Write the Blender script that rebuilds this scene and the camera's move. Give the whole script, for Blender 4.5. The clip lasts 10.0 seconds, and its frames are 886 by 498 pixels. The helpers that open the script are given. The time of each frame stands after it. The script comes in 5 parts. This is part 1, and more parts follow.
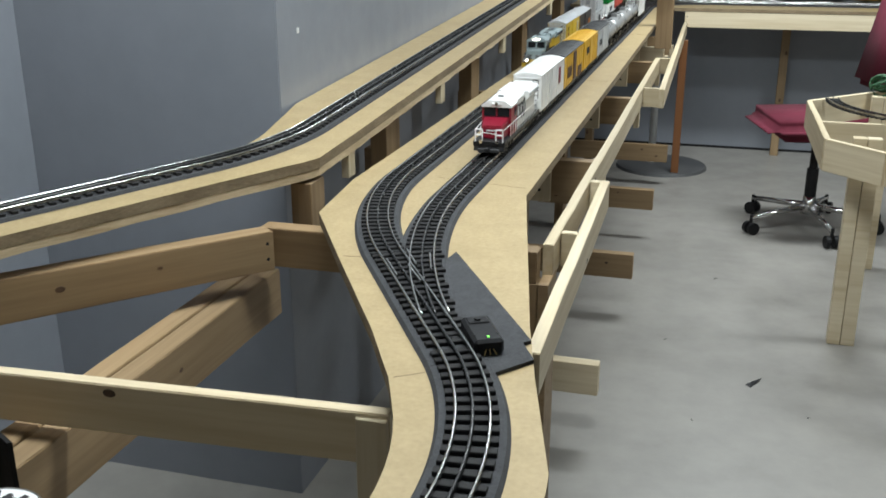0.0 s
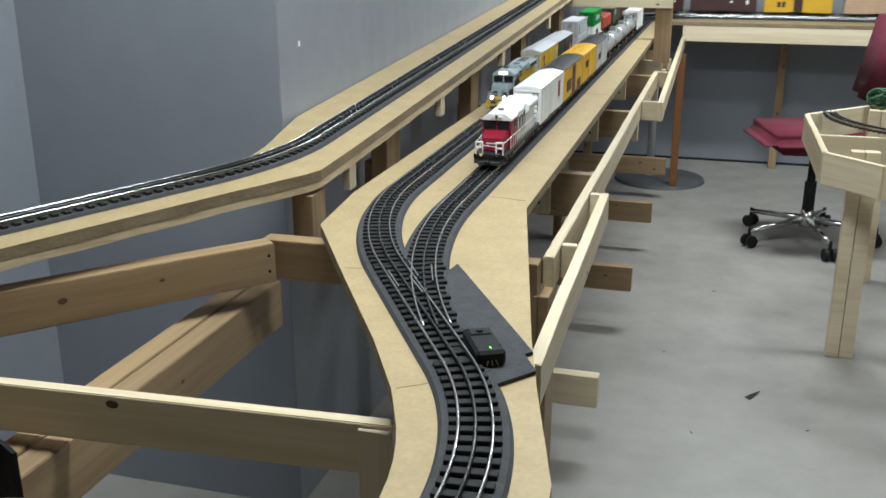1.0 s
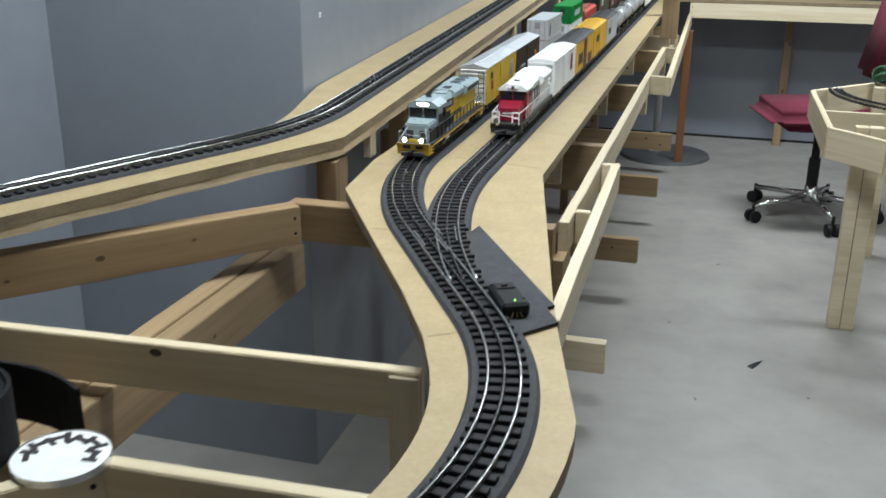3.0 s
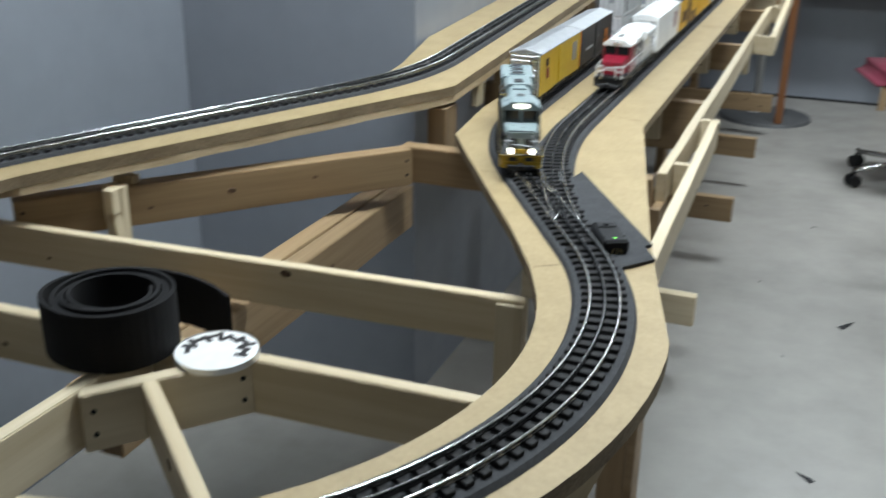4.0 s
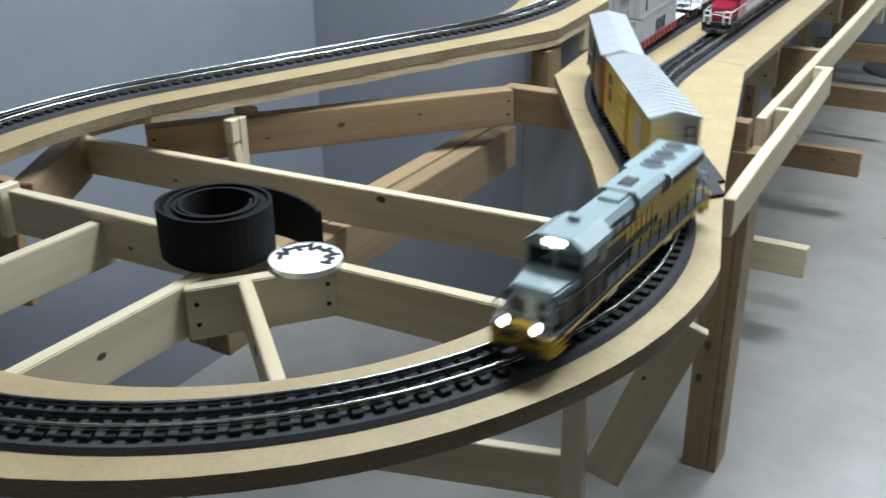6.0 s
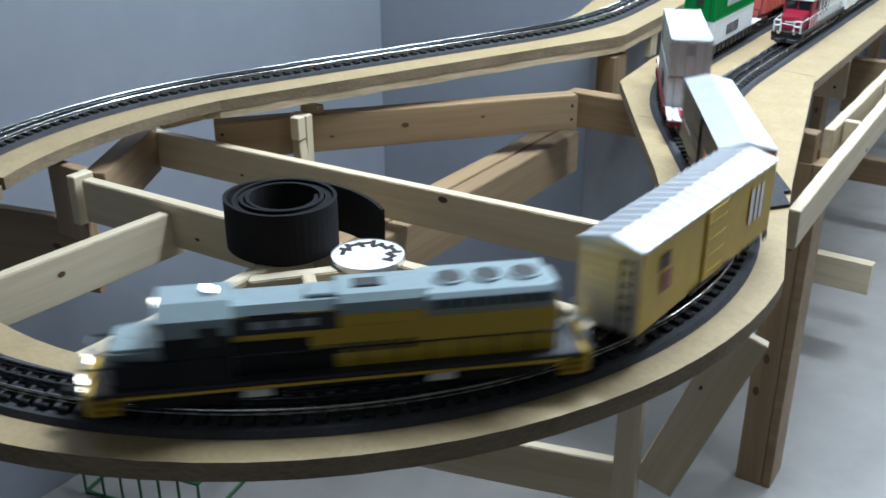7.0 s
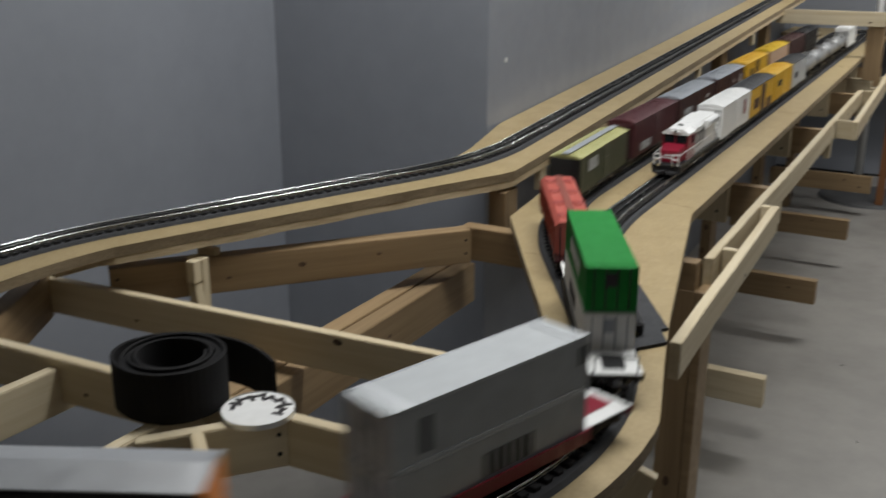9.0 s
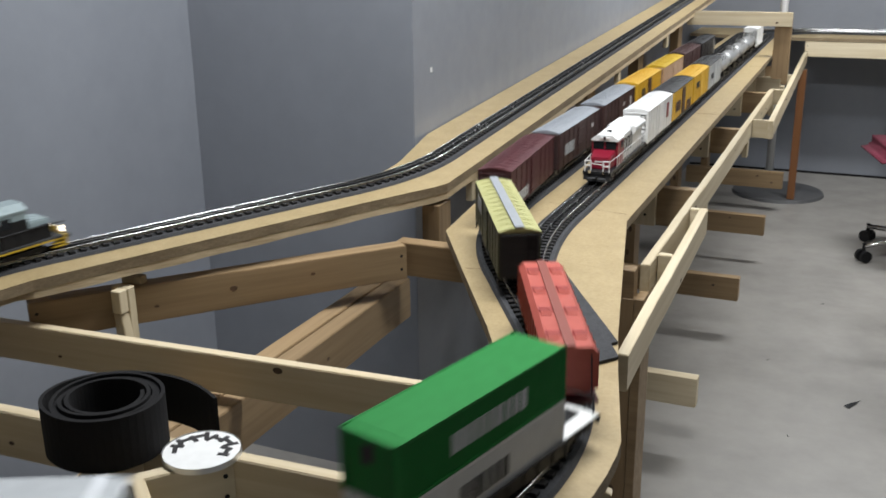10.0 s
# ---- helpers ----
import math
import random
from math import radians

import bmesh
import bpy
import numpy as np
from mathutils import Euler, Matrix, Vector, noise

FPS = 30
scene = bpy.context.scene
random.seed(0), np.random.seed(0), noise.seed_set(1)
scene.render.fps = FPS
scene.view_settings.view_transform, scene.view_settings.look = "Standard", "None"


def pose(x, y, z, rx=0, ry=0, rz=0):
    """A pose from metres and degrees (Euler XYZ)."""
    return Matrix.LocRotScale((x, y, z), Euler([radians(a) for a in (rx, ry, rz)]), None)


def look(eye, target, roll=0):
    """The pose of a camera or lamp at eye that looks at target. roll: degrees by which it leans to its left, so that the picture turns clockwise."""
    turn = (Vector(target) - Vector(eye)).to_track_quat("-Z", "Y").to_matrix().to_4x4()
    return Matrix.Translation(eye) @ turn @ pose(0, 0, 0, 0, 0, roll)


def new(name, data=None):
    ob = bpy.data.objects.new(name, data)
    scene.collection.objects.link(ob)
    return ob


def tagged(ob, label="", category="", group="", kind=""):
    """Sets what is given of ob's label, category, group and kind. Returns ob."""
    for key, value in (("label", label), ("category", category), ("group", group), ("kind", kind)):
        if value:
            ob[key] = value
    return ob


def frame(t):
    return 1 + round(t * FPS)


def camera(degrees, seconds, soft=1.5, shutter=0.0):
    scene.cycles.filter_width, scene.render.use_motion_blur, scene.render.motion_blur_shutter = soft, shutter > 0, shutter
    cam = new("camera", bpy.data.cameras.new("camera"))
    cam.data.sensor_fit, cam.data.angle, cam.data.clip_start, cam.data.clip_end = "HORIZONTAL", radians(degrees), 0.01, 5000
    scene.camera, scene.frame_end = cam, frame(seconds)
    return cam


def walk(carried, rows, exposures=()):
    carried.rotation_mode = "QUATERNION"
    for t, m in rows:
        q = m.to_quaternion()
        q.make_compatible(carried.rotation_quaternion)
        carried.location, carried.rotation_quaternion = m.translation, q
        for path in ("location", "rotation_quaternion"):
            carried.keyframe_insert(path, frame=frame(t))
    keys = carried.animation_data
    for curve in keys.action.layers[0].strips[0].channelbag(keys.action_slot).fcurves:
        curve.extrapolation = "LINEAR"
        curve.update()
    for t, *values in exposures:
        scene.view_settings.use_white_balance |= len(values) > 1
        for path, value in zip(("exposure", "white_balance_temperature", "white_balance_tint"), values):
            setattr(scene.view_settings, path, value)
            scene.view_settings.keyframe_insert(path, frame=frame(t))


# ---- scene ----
LENS = 49.0
cam = camera(LENS, 10.0, soft=1.6, shutter=0.9)
PATH = [
    (0, (1.165, 0.643, 1.346), (0.639, 2.463, 0.704), -0.1),
    (0.5, (1.163, 0.645, 1.347), (0.646, 2.474, 0.725), -0.2),
    (1, (1.162, 0.635, 1.347), (0.638, 2.464, 0.73), 0.0),
    (1.5, (1.166, 0.621, 1.354), (0.643, 2.464, 0.78), 0.2),
    (2, (1.17, 0.606, 1.348), (0.643, 2.438, 0.742), 0.1),
    (3.5, (1.144, 0.5, 1.346), (0.607, 2.297, 0.651), 1.1),
    (4, (1.160, 0.440, 1.358), (0.479, 2.166, 0.613), 0.8),
    (4.5, (1.216, 0.437, 1.353), (0.459, 2.102, 0.546), 0.3),
    (5, (1.252, 0.414, 1.353), (0.413, 2.014, 0.496), -0.8),
    (5.5, (1.274, 0.394, 1.359), (0.4, 1.986, 0.522), -0.8),
    (7, (1.273, 0.37, 1.359), (0.257, 1.883, 0.535), -0.1),
    (7.5, (1.273, 0.366, 1.369), (0.24, 1.89, 0.587), 0.4),
    (8, (1.279, 0.374, 1.382), (0.287, 1.949, 0.651), 0.4),
    (8.5, (1.294, 0.376, 1.401), (0.326, 1.991, 0.725), -0.3),
    (9, (1.309, 0.38, 1.418), (0.398, 2.051, 0.803), 0.1),
    (9.5, (1.291, 0.399, 1.421), (0.472, 2.118, 0.81), -0.6),
    (10, (1.255, 0.405, 1.427), (0.496, 2.153, 0.82), -0.6),
]
walk(cam, [(t, look(eye, target, roll)) for t, eye, target, roll in PATH],
     [(0.0, -0.42, 6550, 9), (2.0, -0.42, 6400, 9), (4.0, -0.34, 6300, 9), (4.5, -0.16, 6350, 9), (5.5, -0.04, 6200, 9), (7.0, 0.02, 5700, 10), (7.5, -0.14, 5600, 10), (8.0, -0.55, 5900, 10), (8.5, -1.1, 6650, 14), (9.0, -1.14, 7000, 15), (9.5, -0.82, 7250, 17), (10.0, -0.5, 6750, 15)])

# ---- world and lamps ----
world = bpy.data.worlds.new("room_world")
scene.world = world
world.use_nodes = True
world.node_tree.nodes["Background"].inputs[0].default_value = (0.5, 0.52, 0.55, 1)
world.node_tree.nodes["Background"].inputs[1].default_value = 0.05
scene.view_settings.exposure = 0.0


def ceiling_lamp(x, y, z, sx, sy, watts):
    d = bpy.data.lights.new("ceiling_lamp", "AREA")
    d.shape, d.size, d.size_y, d.energy, d.color = "RECTANGLE", sx, sy, watts, (0.885, 0.965, 0.995)
    new("ceiling_lamp", d).matrix_world = pose(x, y, z)


# last row: weak fill with no known source, added to lift the step wall
for lx, ly, w in ((0.82, 2.0, 84), (1.35, 5.0, 104), (2.9, 4.0, 48), (1.6, -1.3, 7)):
    ceiling_lamp(lx, ly, 2.62, 1.2, 0.3, w)


# ---- materials ----
def mat(name, col, rough=0.6, metal=0.0, col2=None, scale=20.0, stretch=(1, 1, 1), bump=0.0, bump_scale=None, spots=0.0, spread=0.0, emit=0.0, detail=4.0, coords="Object", coat=0.0):
    m = bpy.data.materials.new(name)
    m.use_nodes = True
    nt = m.node_tree
    b = nt.nodes["Principled BSDF"]
    b.inputs["Roughness"].default_value, b.inputs["Metallic"].default_value = rough, metal
    b.inputs["Coat Weight"].default_value = coat
    b.inputs["Base Color"].default_value = (*col, 1)
    if emit:
        b.inputs["Emission Color"].default_value, b.inputs["Emission Strength"].default_value = (*col, 1), emit
    if col2 is None and not bump and not spread:
        return m
    tc = nt.nodes.new("ShaderNodeTexCoord")
    mp = nt.nodes.new("ShaderNodeMapping")
    mp.inputs["Scale"].default_value = stretch
    nt.links.new(tc.outputs[coords], mp.inputs["Vector"])
    info = nt.nodes.new("ShaderNodeObjectInfo")
    if spread:
        mul = nt.nodes.new("ShaderNodeVectorMath")
        mul.operation = "ADD"
        comb = nt.nodes.new("ShaderNodeCombineXYZ")
        sc = nt.nodes.new("ShaderNodeMath")
        sc.operation = "MULTIPLY"
        sc.inputs[1].default_value = 37.0
        nt.links.new(info.outputs["Random"], sc.inputs[0])
        for n in range(3):
            nt.links.new(sc.outputs[0], comb.inputs[n])
        nt.links.new(mp.outputs[0], mul.inputs[0])
        nt.links.new(comb.outputs[0], mul.inputs[1])
        vec = mul.outputs[0]
    else:
        vec = mp.outputs[0]
    no = nt.nodes.new("ShaderNodeTexNoise")
    no.inputs["Scale"].default_value, no.inputs["Detail"].default_value = scale, detail
    no.inputs["Roughness"].default_value = 0.6
    nt.links.new(vec, no.inputs["Vector"])
    big = nt.nodes.new("ShaderNodeTexNoise")
    big.inputs["Scale"].default_value, big.inputs["Detail"].default_value = scale * 0.13, 3
    nt.links.new(vec, big.inputs["Vector"])
    if col2 is not None:
        add = nt.nodes.new("ShaderNodeMath")
        add.operation = "ADD"
        nt.links.new(no.outputs["Fac"], add.inputs[0])
        nt.links.new(big.outputs["Fac"], add.inputs[1])
        rp = nt.nodes.new("ShaderNodeMapRange")
        rp.inputs["From Min"].default_value, rp.inputs["From Max"].default_value = 0.72, 1.28
        nt.links.new(add.outputs[0], rp.inputs["Value"])
        mx = nt.nodes.new("ShaderNodeMix")
        mx.data_type = "RGBA"
        mx.inputs["A"].default_value, mx.inputs["B"].default_value = (*col, 1), (*col2, 1)
        nt.links.new(rp.outputs["Result"], mx.inputs["Factor"])
        out = mx.outputs["Result"]
        if spots:
            vo = nt.nodes.new("ShaderNodeTexNoise")
            vo.inputs["Scale"].default_value, vo.inputs["Detail"].default_value = scale * 0.5, 6
            nt.links.new(vec, vo.inputs["Vector"])
            r2 = nt.nodes.new("ShaderNodeMapRange")
            r2.inputs["From Min"].default_value, r2.inputs["From Max"].default_value = 0.62, 0.74
            r2.inputs["To Max"].default_value = spots
            nt.links.new(vo.outputs["Fac"], r2.inputs["Value"])
            m2 = nt.nodes.new("ShaderNodeMix")
            m2.data_type = "RGBA"
            m2.inputs["B"].default_value = (col[0] * 0.45, col[1] * 0.42, col[2] * 0.4, 1)
            nt.links.new(r2.outputs["Result"], m2.inputs["Factor"])
            nt.links.new(out, m2.inputs["A"])
            out = m2.outputs["Result"]
        if spread:
            hv = nt.nodes.new("ShaderNodeHueSaturation")
            vr = nt.nodes.new("ShaderNodeMapRange")
            vr.inputs["To Min"].default_value, vr.inputs["To Max"].default_value = 1 - spread, 1 + spread
            nt.links.new(info.outputs["Random"], vr.inputs["Value"])
            nt.links.new(vr.outputs["Result"], hv.inputs["Value"])
            nt.links.new(out, hv.inputs["Color"])
            out = hv.outputs["Color"]
        nt.links.new(out, b.inputs["Base Color"])
        rr = nt.nodes.new("ShaderNodeMapRange")
        rr.inputs["To Min"].default_value, rr.inputs["To Max"].default_value = max(0.05, rough - 0.1), min(1, rough + 0.1)
        nt.links.new(no.outputs["Fac"], rr.inputs["Value"])
        nt.links.new(rr.outputs["Result"], b.inputs["Roughness"])
    if bump:
        bp = nt.nodes.new("ShaderNodeBump")
        bp.inputs["Strength"].default_value, bp.inputs["Distance"].default_value = bump, 0.002
        nt.links.new(no.outputs["Fac"], bp.inputs["Height"])
        nt.links.new(bp.outputs["Normal"], b.inputs["Normal"])
    return m


# boards run along their own x axis
PINE = mat("pale_pine", (0.66, 0.57, 0.41), 0.55, 0, (0.50, 0.40, 0.25), 55, (0.05, 1.4, 1.0), 0.25, spread=0.1)
PINE_OLD = mat("amber_pine", (0.33, 0.225, 0.122), 0.55, 0, (0.20, 0.128, 0.064), 55, (0.05, 1.4, 1.0), 0.25, spread=0.12)
KNOT = mat("knot", (0.13, 0.07, 0.035), 0.6, 0, (0.05, 0.03, 0.02), 180)
MDF = mat("mdf_sheet", (0.385, 0.29, 0.153), 0.5, 0, (0.315, 0.234, 0.118), 160, bump=0.15, spots=0.12)
MDF_EDGE = mat("sheet_edge", (0.27, 0.205, 0.125), 0.8, 0, (0.16, 0.115, 0.065), 120, (1, 1, 3), 0.6)
PLY = mat("ply_edge", (0.68, 0.55, 0.36), 0.7, 0, (0.42, 0.31, 0.18), 90, (0.4, 0.4, 6), 0.5)
WALL = mat("grey_wall_paint", (0.255, 0.27, 0.303), 0.45, 0, (0.23, 0.245, 0.275), 14, bump=0.05)
CONCRETE = mat("concrete_floor", (0.295, 0.28, 0.258), 0.42, 0, (0.215, 0.203, 0.188), 7, bump=0.04, spots=0.15, detail=8)
CEIL = mat("ceiling_board", (0.42, 0.42, 0.41), 0.9, 0, (0.38, 0.38, 0.37), 10)
FOAM = mat("foam_roadbed", (0.060, 0.061, 0.065), 0.9, 0, (0.043, 0.044, 0.047), 300, bump=0.5)
TIE = mat("black_tie_plastic", (0.012, 0.012, 0.013), 0.62, 0, (0.020, 0.019, 0.019), 300, bump=0.2, spread=0.1)
RAIL = mat("nickel_rail", (0.58, 0.58, 0.57), 0.24, 1.0, (0.42, 0.42, 0.41), 60)
RAIL_DARK = mat("blackened_rail", (0.022, 0.022, 0.024), 0.25, 0.0, (0.04, 0.04, 0.04), 60)
BLACK = mat("black_plastic", (0.010, 0.010, 0.011), 0.45, 0, (0.018, 0.018, 0.019), 150, bump=0.1)
RUBBER = mat("black_foam_strip", (0.008, 0.008, 0.009), 0.85, 0, (0.013, 0.012, 0.012), 120, bump=0.3)
WHITE = mat("white_paint", (0.78, 0.78, 0.77), 0.4, 0, (0.7, 0.7, 0.69), 60)
CHROME = mat("chrome", (0.7, 0.7, 0.7), 0.15, 1.0)
BURGUNDY = mat("burgundy_fabric", (0.14, 0.012, 0.03), 0.9, 0, (0.10, 0.008, 0.022), 300, bump=0.5)
RED = mat("red_paint", (0.24, 0.010, 0.028), 0.35, 0, (0.20, 0.008, 0.023), 60)
YELLOW = mat("armour_yellow", (0.6, 0.40, 0.028), 0.4, 0, (0.52, 0.34, 0.022), 60, spots=0.1)
GOLD = mat("orange_yellow", (0.72, 0.43, 0.035), 0.4, 0, (0.62, 0.35, 0.025), 60)
GREY = mat("harbor_grey", (0.28, 0.345, 0.36), 0.3, 0, (0.235, 0.295, 0.305), 60)
SILVER = mat("silver_roof", (0.80, 0.81, 0.83), 0.36, 0.85, (0.70, 0.72, 0.74), 40)
GALV = mat("container_grey", (0.56, 0.585, 0.60), 0.4, 0.2, (0.47, 0.49, 0.505), 50)
DARKBOX = mat("black_boxcar", (0.02, 0.019, 0.02), 0.4, 0, (0.03, 0.026, 0.025), 60)
ORANGE = mat("orange_paint", (0.55, 0.17, 0.02), 0.45)
GREEN = mat("container_green", (0.003, 0.21, 0.035), 0.55, 0, (0.003, 0.18, 0.03), 60)
SALMON = mat("faded_red_roof", (0.45, 0.085, 0.06), 0.5, 0, (0.38, 0.07, 0.05), 60)
MAROON = mat("maroon_paint", (0.075, 0.014, 0.018), 0.45, 0, (0.06, 0.011, 0.014), 60)
BROWN = mat("boxcar_brown", (0.06, 0.026, 0.024), 0.5, 0, (0.048, 0.02, 0.018), 60)
ROOFGREY = mat("roof_grey", (0.33, 0.35, 0.38), 0.45, 0.2, (0.27, 0.29, 0.32), 50)
LIME = mat("pale_olive_roof", (0.40, 0.39, 0.17), 0.45, 0, (0.32, 0.31, 0.13), 60)
OLIVE = mat("dark_olive", (0.07, 0.075, 0.04), 0.5, 0, (0.055, 0.06, 0.03), 60)
PINK = mat("faded_tan", (0.55, 0.37, 0.25), 0.5, 0, (0.48, 0.32, 0.21), 60)
CHARCOAL = mat("charcoal_roof", (0.02, 0.021, 0.024), 0.65, 0, (0.03, 0.03, 0.032), 60)
TANK = mat("tank_silver", (0.36, 0.365, 0.365), 0.35, 0.4, (0.26, 0.265, 0.265), 30)
GLASS = mat("dark_window", (0.012, 0.014, 0.016), 0.08)
LAMP_ON = mat("headlight_lit", (1.0, 0.93, 0.75), 0.3, emit=9)
TREAD = mat("wheel_steel", (0.25, 0.24, 0.23), 0.35, 0.9)
for matt in (FOAM, RUBBER, TIE, BLACK, GREEN):
    matt.node_tree.nodes["Principled BSDF"].inputs["Specular IOR Level"].default_value = 0.2
LED = mat("green_led", (0.2, 1.0, 0.1), 0.3, emit=5)
GREENFUZZ = mat("green_wire", (0.02, 0.09, 0.035), 0.6)


# ---- building helpers ----
def part(name, bm, material, parent=None, label="", smooth=False, m=None):
    me = bpy.data.meshes.new(name)
    bm.to_mesh(me)
    bm.free()
    for mm in (material if isinstance(material, (list, tuple)) else [material]):
        me.materials.append(mm)
    if smooth:
        for f in me.polygons:
            f.use_smooth = True
    ob = new(name, me)
    if parent is not None:
        ob.parent = parent
    if m is not None:
        ob.matrix_basis = m
    if label:
        ob["label"] = label
    return ob


def thing(name, label, category, m=None, group="", kind=""):
    ob = new(name)
    ob.empty_display_size = 0.05
    if m is not None:
        ob.matrix_basis = m
    return tagged(ob, label, category, group, kind)


def box(bm, x0, x1, y0, y1, z0, z1, bevel=0.0, mi=0):
    r = bmesh.ops.create_cube(bm, size=1.0, matrix=Matrix.Translation(((x0 + x1) / 2, (y0 + y1) / 2, (z0 + z1) / 2)) @ Matrix.Diagonal((abs(x1 - x0), abs(y1 - y0), abs(z1 - z0), 1)))
    vs = r["verts"]
    fs = {f for v in vs for f in v.link_faces}
    for f in fs:
        f.material_index = mi
    if bevel:
        es = list({e for v in vs for e in v.link_edges})
        bmesh.ops.bevel(bm, geom=es, offset=bevel, segments=1, affect="EDGES")
    return bm


def cyl(bm, p, q, r, n=12, r2=None, mi=0, caps=True):
    p, q = Vector(p), Vector(q)
    d = q - p
    m = Matrix.Translation((p + q) / 2) @ d.to_track_quat("Z", "Y").to_matrix().to_4x4()
    res = bmesh.ops.create_cone(bm, cap_ends=caps, segments=n, radius1=r, radius2=r if r2 is None else r2, depth=d.length, matrix=m)
    for f in {f for v in res["verts"] for f in v.link_faces}:
        f.material_index = mi
    return bm


def prism(bm, outline, z0, z1, side_mi=0, top_mi=0):
    """A solid sheet of the plan outline between two heights."""
    lo = [bm.verts.new((x, y, z0)) for x, y in outline]
    hi = [bm.verts.new((x, y, z1)) for x, y in outline]
    f = bm.faces.new(hi)
    f.material_index = top_mi
    g = bm.faces.new(lo[::-1])
    g.material_index = side_mi
    n = len(outline)
    for i in range(n):
        j = (i + 1) % n
        bm.faces.new((lo[i], lo[j], hi[j], hi[i])).material_index = side_mi
    bmesh.ops.recalc_face_normals(bm, faces=bm.faces[:])
    bmesh.ops.triangulate(bm, faces=[f, g])
    return bm


def extrude_x(bm, section, x0, x1, mi=0):
    """A bar along x with the closed cross-section of (y, z) pairs."""
    a = [bm.verts.new((x0, y, z)) for y, z in section]
    b = [bm.verts.new((x1, y, z)) for y, z in section]
    n = len(section)
    fs = [bm.faces.new(a), bm.faces.new(b[::-1])]
    for i in range(n):
        j = (i + 1) % n
        fs.append(bm.faces.new((a[i], b[i], b[j], a[j])))
    for f in fs:
        f.material_index = mi
    bmesh.ops.recalc_face_normals(bm, faces=fs)
    return bm


T = 0.883  # height of the train table above the floor


def board(name, p, q, thick, high, material, label, category="board", group="", knots=0, seed=1, parent=None, screws=False, knots_at=None):
    """A sawn board whose top edge runs from p to q; it lies in the upright plane through them."""
    p, q = Vector(p), Vector(q)
    L = (q - p).length
    ax = (q - p).normalized()
    side = Vector((0, 0, 1)).cross(ax).normalized()
    up = ax.cross(side)
    m = Matrix((ax, side, up)).transposed().to_4x4()
    m.translation = p
    rnd = random.Random(seed)
    # the face that looks towards the middle of the room
    face = 1 if side.y < -0.2 or (abs(side.y) <= 0.2 and side.x > 0) else -1
    ob = None
    if parent is None:
        ob = thing(name, label, category, m, group)
        host, mm = ob, None
    else:
        host, mm = parent, parent.matrix_world.inverted() @ m
    bm = bmesh.new()
    n = max(2, int(L / 0.12))
    sec = [(-thick / 2, 0), (thick / 2, 0), (thick / 2, -high), (-thick / 2, -high)]
    rows = []
    for i in range(n + 1):
        w = rnd.uniform(-0.0006, 0.0006)
        rows.append([bm.verts.new((L * i / n, y + w, z + w * 0.6)) for y, z in sec])
    for i in range(n):
        for j in range(4):
            k = (j + 1) % 4
            bm.faces.new((rows[i][j], rows[i][k], rows[i + 1][k], rows[i + 1][j]))
    bm.faces.new(rows[0])
    bm.faces.new(rows[-1][::-1])
    bmesh.ops.recalc_face_normals(bm, faces=bm.faces[:])
    es = [e for e in bm.edges if len(e.link_faces) == 2 and e.calc_face_angle() > 1]
    bmesh.ops.bevel(bm, geom=es, offset=0.0015, segments=2, affect="EDGES")
    body = part("plank" if parent is None else name, bm, material, host, m=mm)
    if parent is not None and label:
        body["label"] = label
    if parent is None:
        for i in range(knots):
            bm = bmesh.new()
            u, v, r = rnd.uniform(0.1, 0.9) * L, -rnd.uniform(0.15, 0.85) * high, rnd.uniform(0.0025, 0.0055)
            if isinstance(knots_at, tuple):
                u, v, r = knots_at[i][0] * L, -knots_at[i][1] * high, knots_at[i][2]
            sgn = face
            mt = Matrix.Translation((u, sgn * (thick / 2 + 0.0001), v)) @ Matrix.Rotation(radians(90), 4, "X") @ Matrix.Diagonal((1.6, 1, 1, 1))
            bmesh.ops.create_cone(bm, cap_ends=True, segments=14, radius1=r, radius2=r * 0.9, depth=0.0008, matrix=mt)
            part("knot", bm, KNOT, ob)
        if screws:
            for u in (0.012, L - 0.012):
                for v in (-0.3 * high, -0.7 * high):
                    bm = bmesh.new()
                    cyl(bm, (u, face * thick / 2, v), (u, face * (thick / 2 + 0.0008), v), 0.003, 10)
                    part("screw", bm, BLACK, ob)
    return ob if ob else body


# ---- the line of the rails ----
CX, CY, CR = 0.428, 1.315, 0.55
TURN_A, X_LOWER = radians(31), 0.598
TURN_B, X_UPPER = radians(33), 0.38
FAR_Y, FAR_R = 6.70, 0.47
X_SIDING, X_FAR = 0.724, 0.572


def seg_pts(p, q, step=0.01):
    n = max(2, int(math.hypot(q[0] - p[0], q[1] - p[1]) / step))
    return [(p[0] + (q[0] - p[0]) * i / n, p[1] + (q[1] - p[1]) * i / n) for i in range(n)]


def arc_pts(c, r, a0, a1, step=0.01):
    n = int(abs(a1 - a0) * r / step) + 2
    return [(c[0] + r * math.cos(a0 + (a1 - a0) * i / n), c[1] + r * math.sin(a0 + (a1 - a0) * i / n)) for i in range(n)]


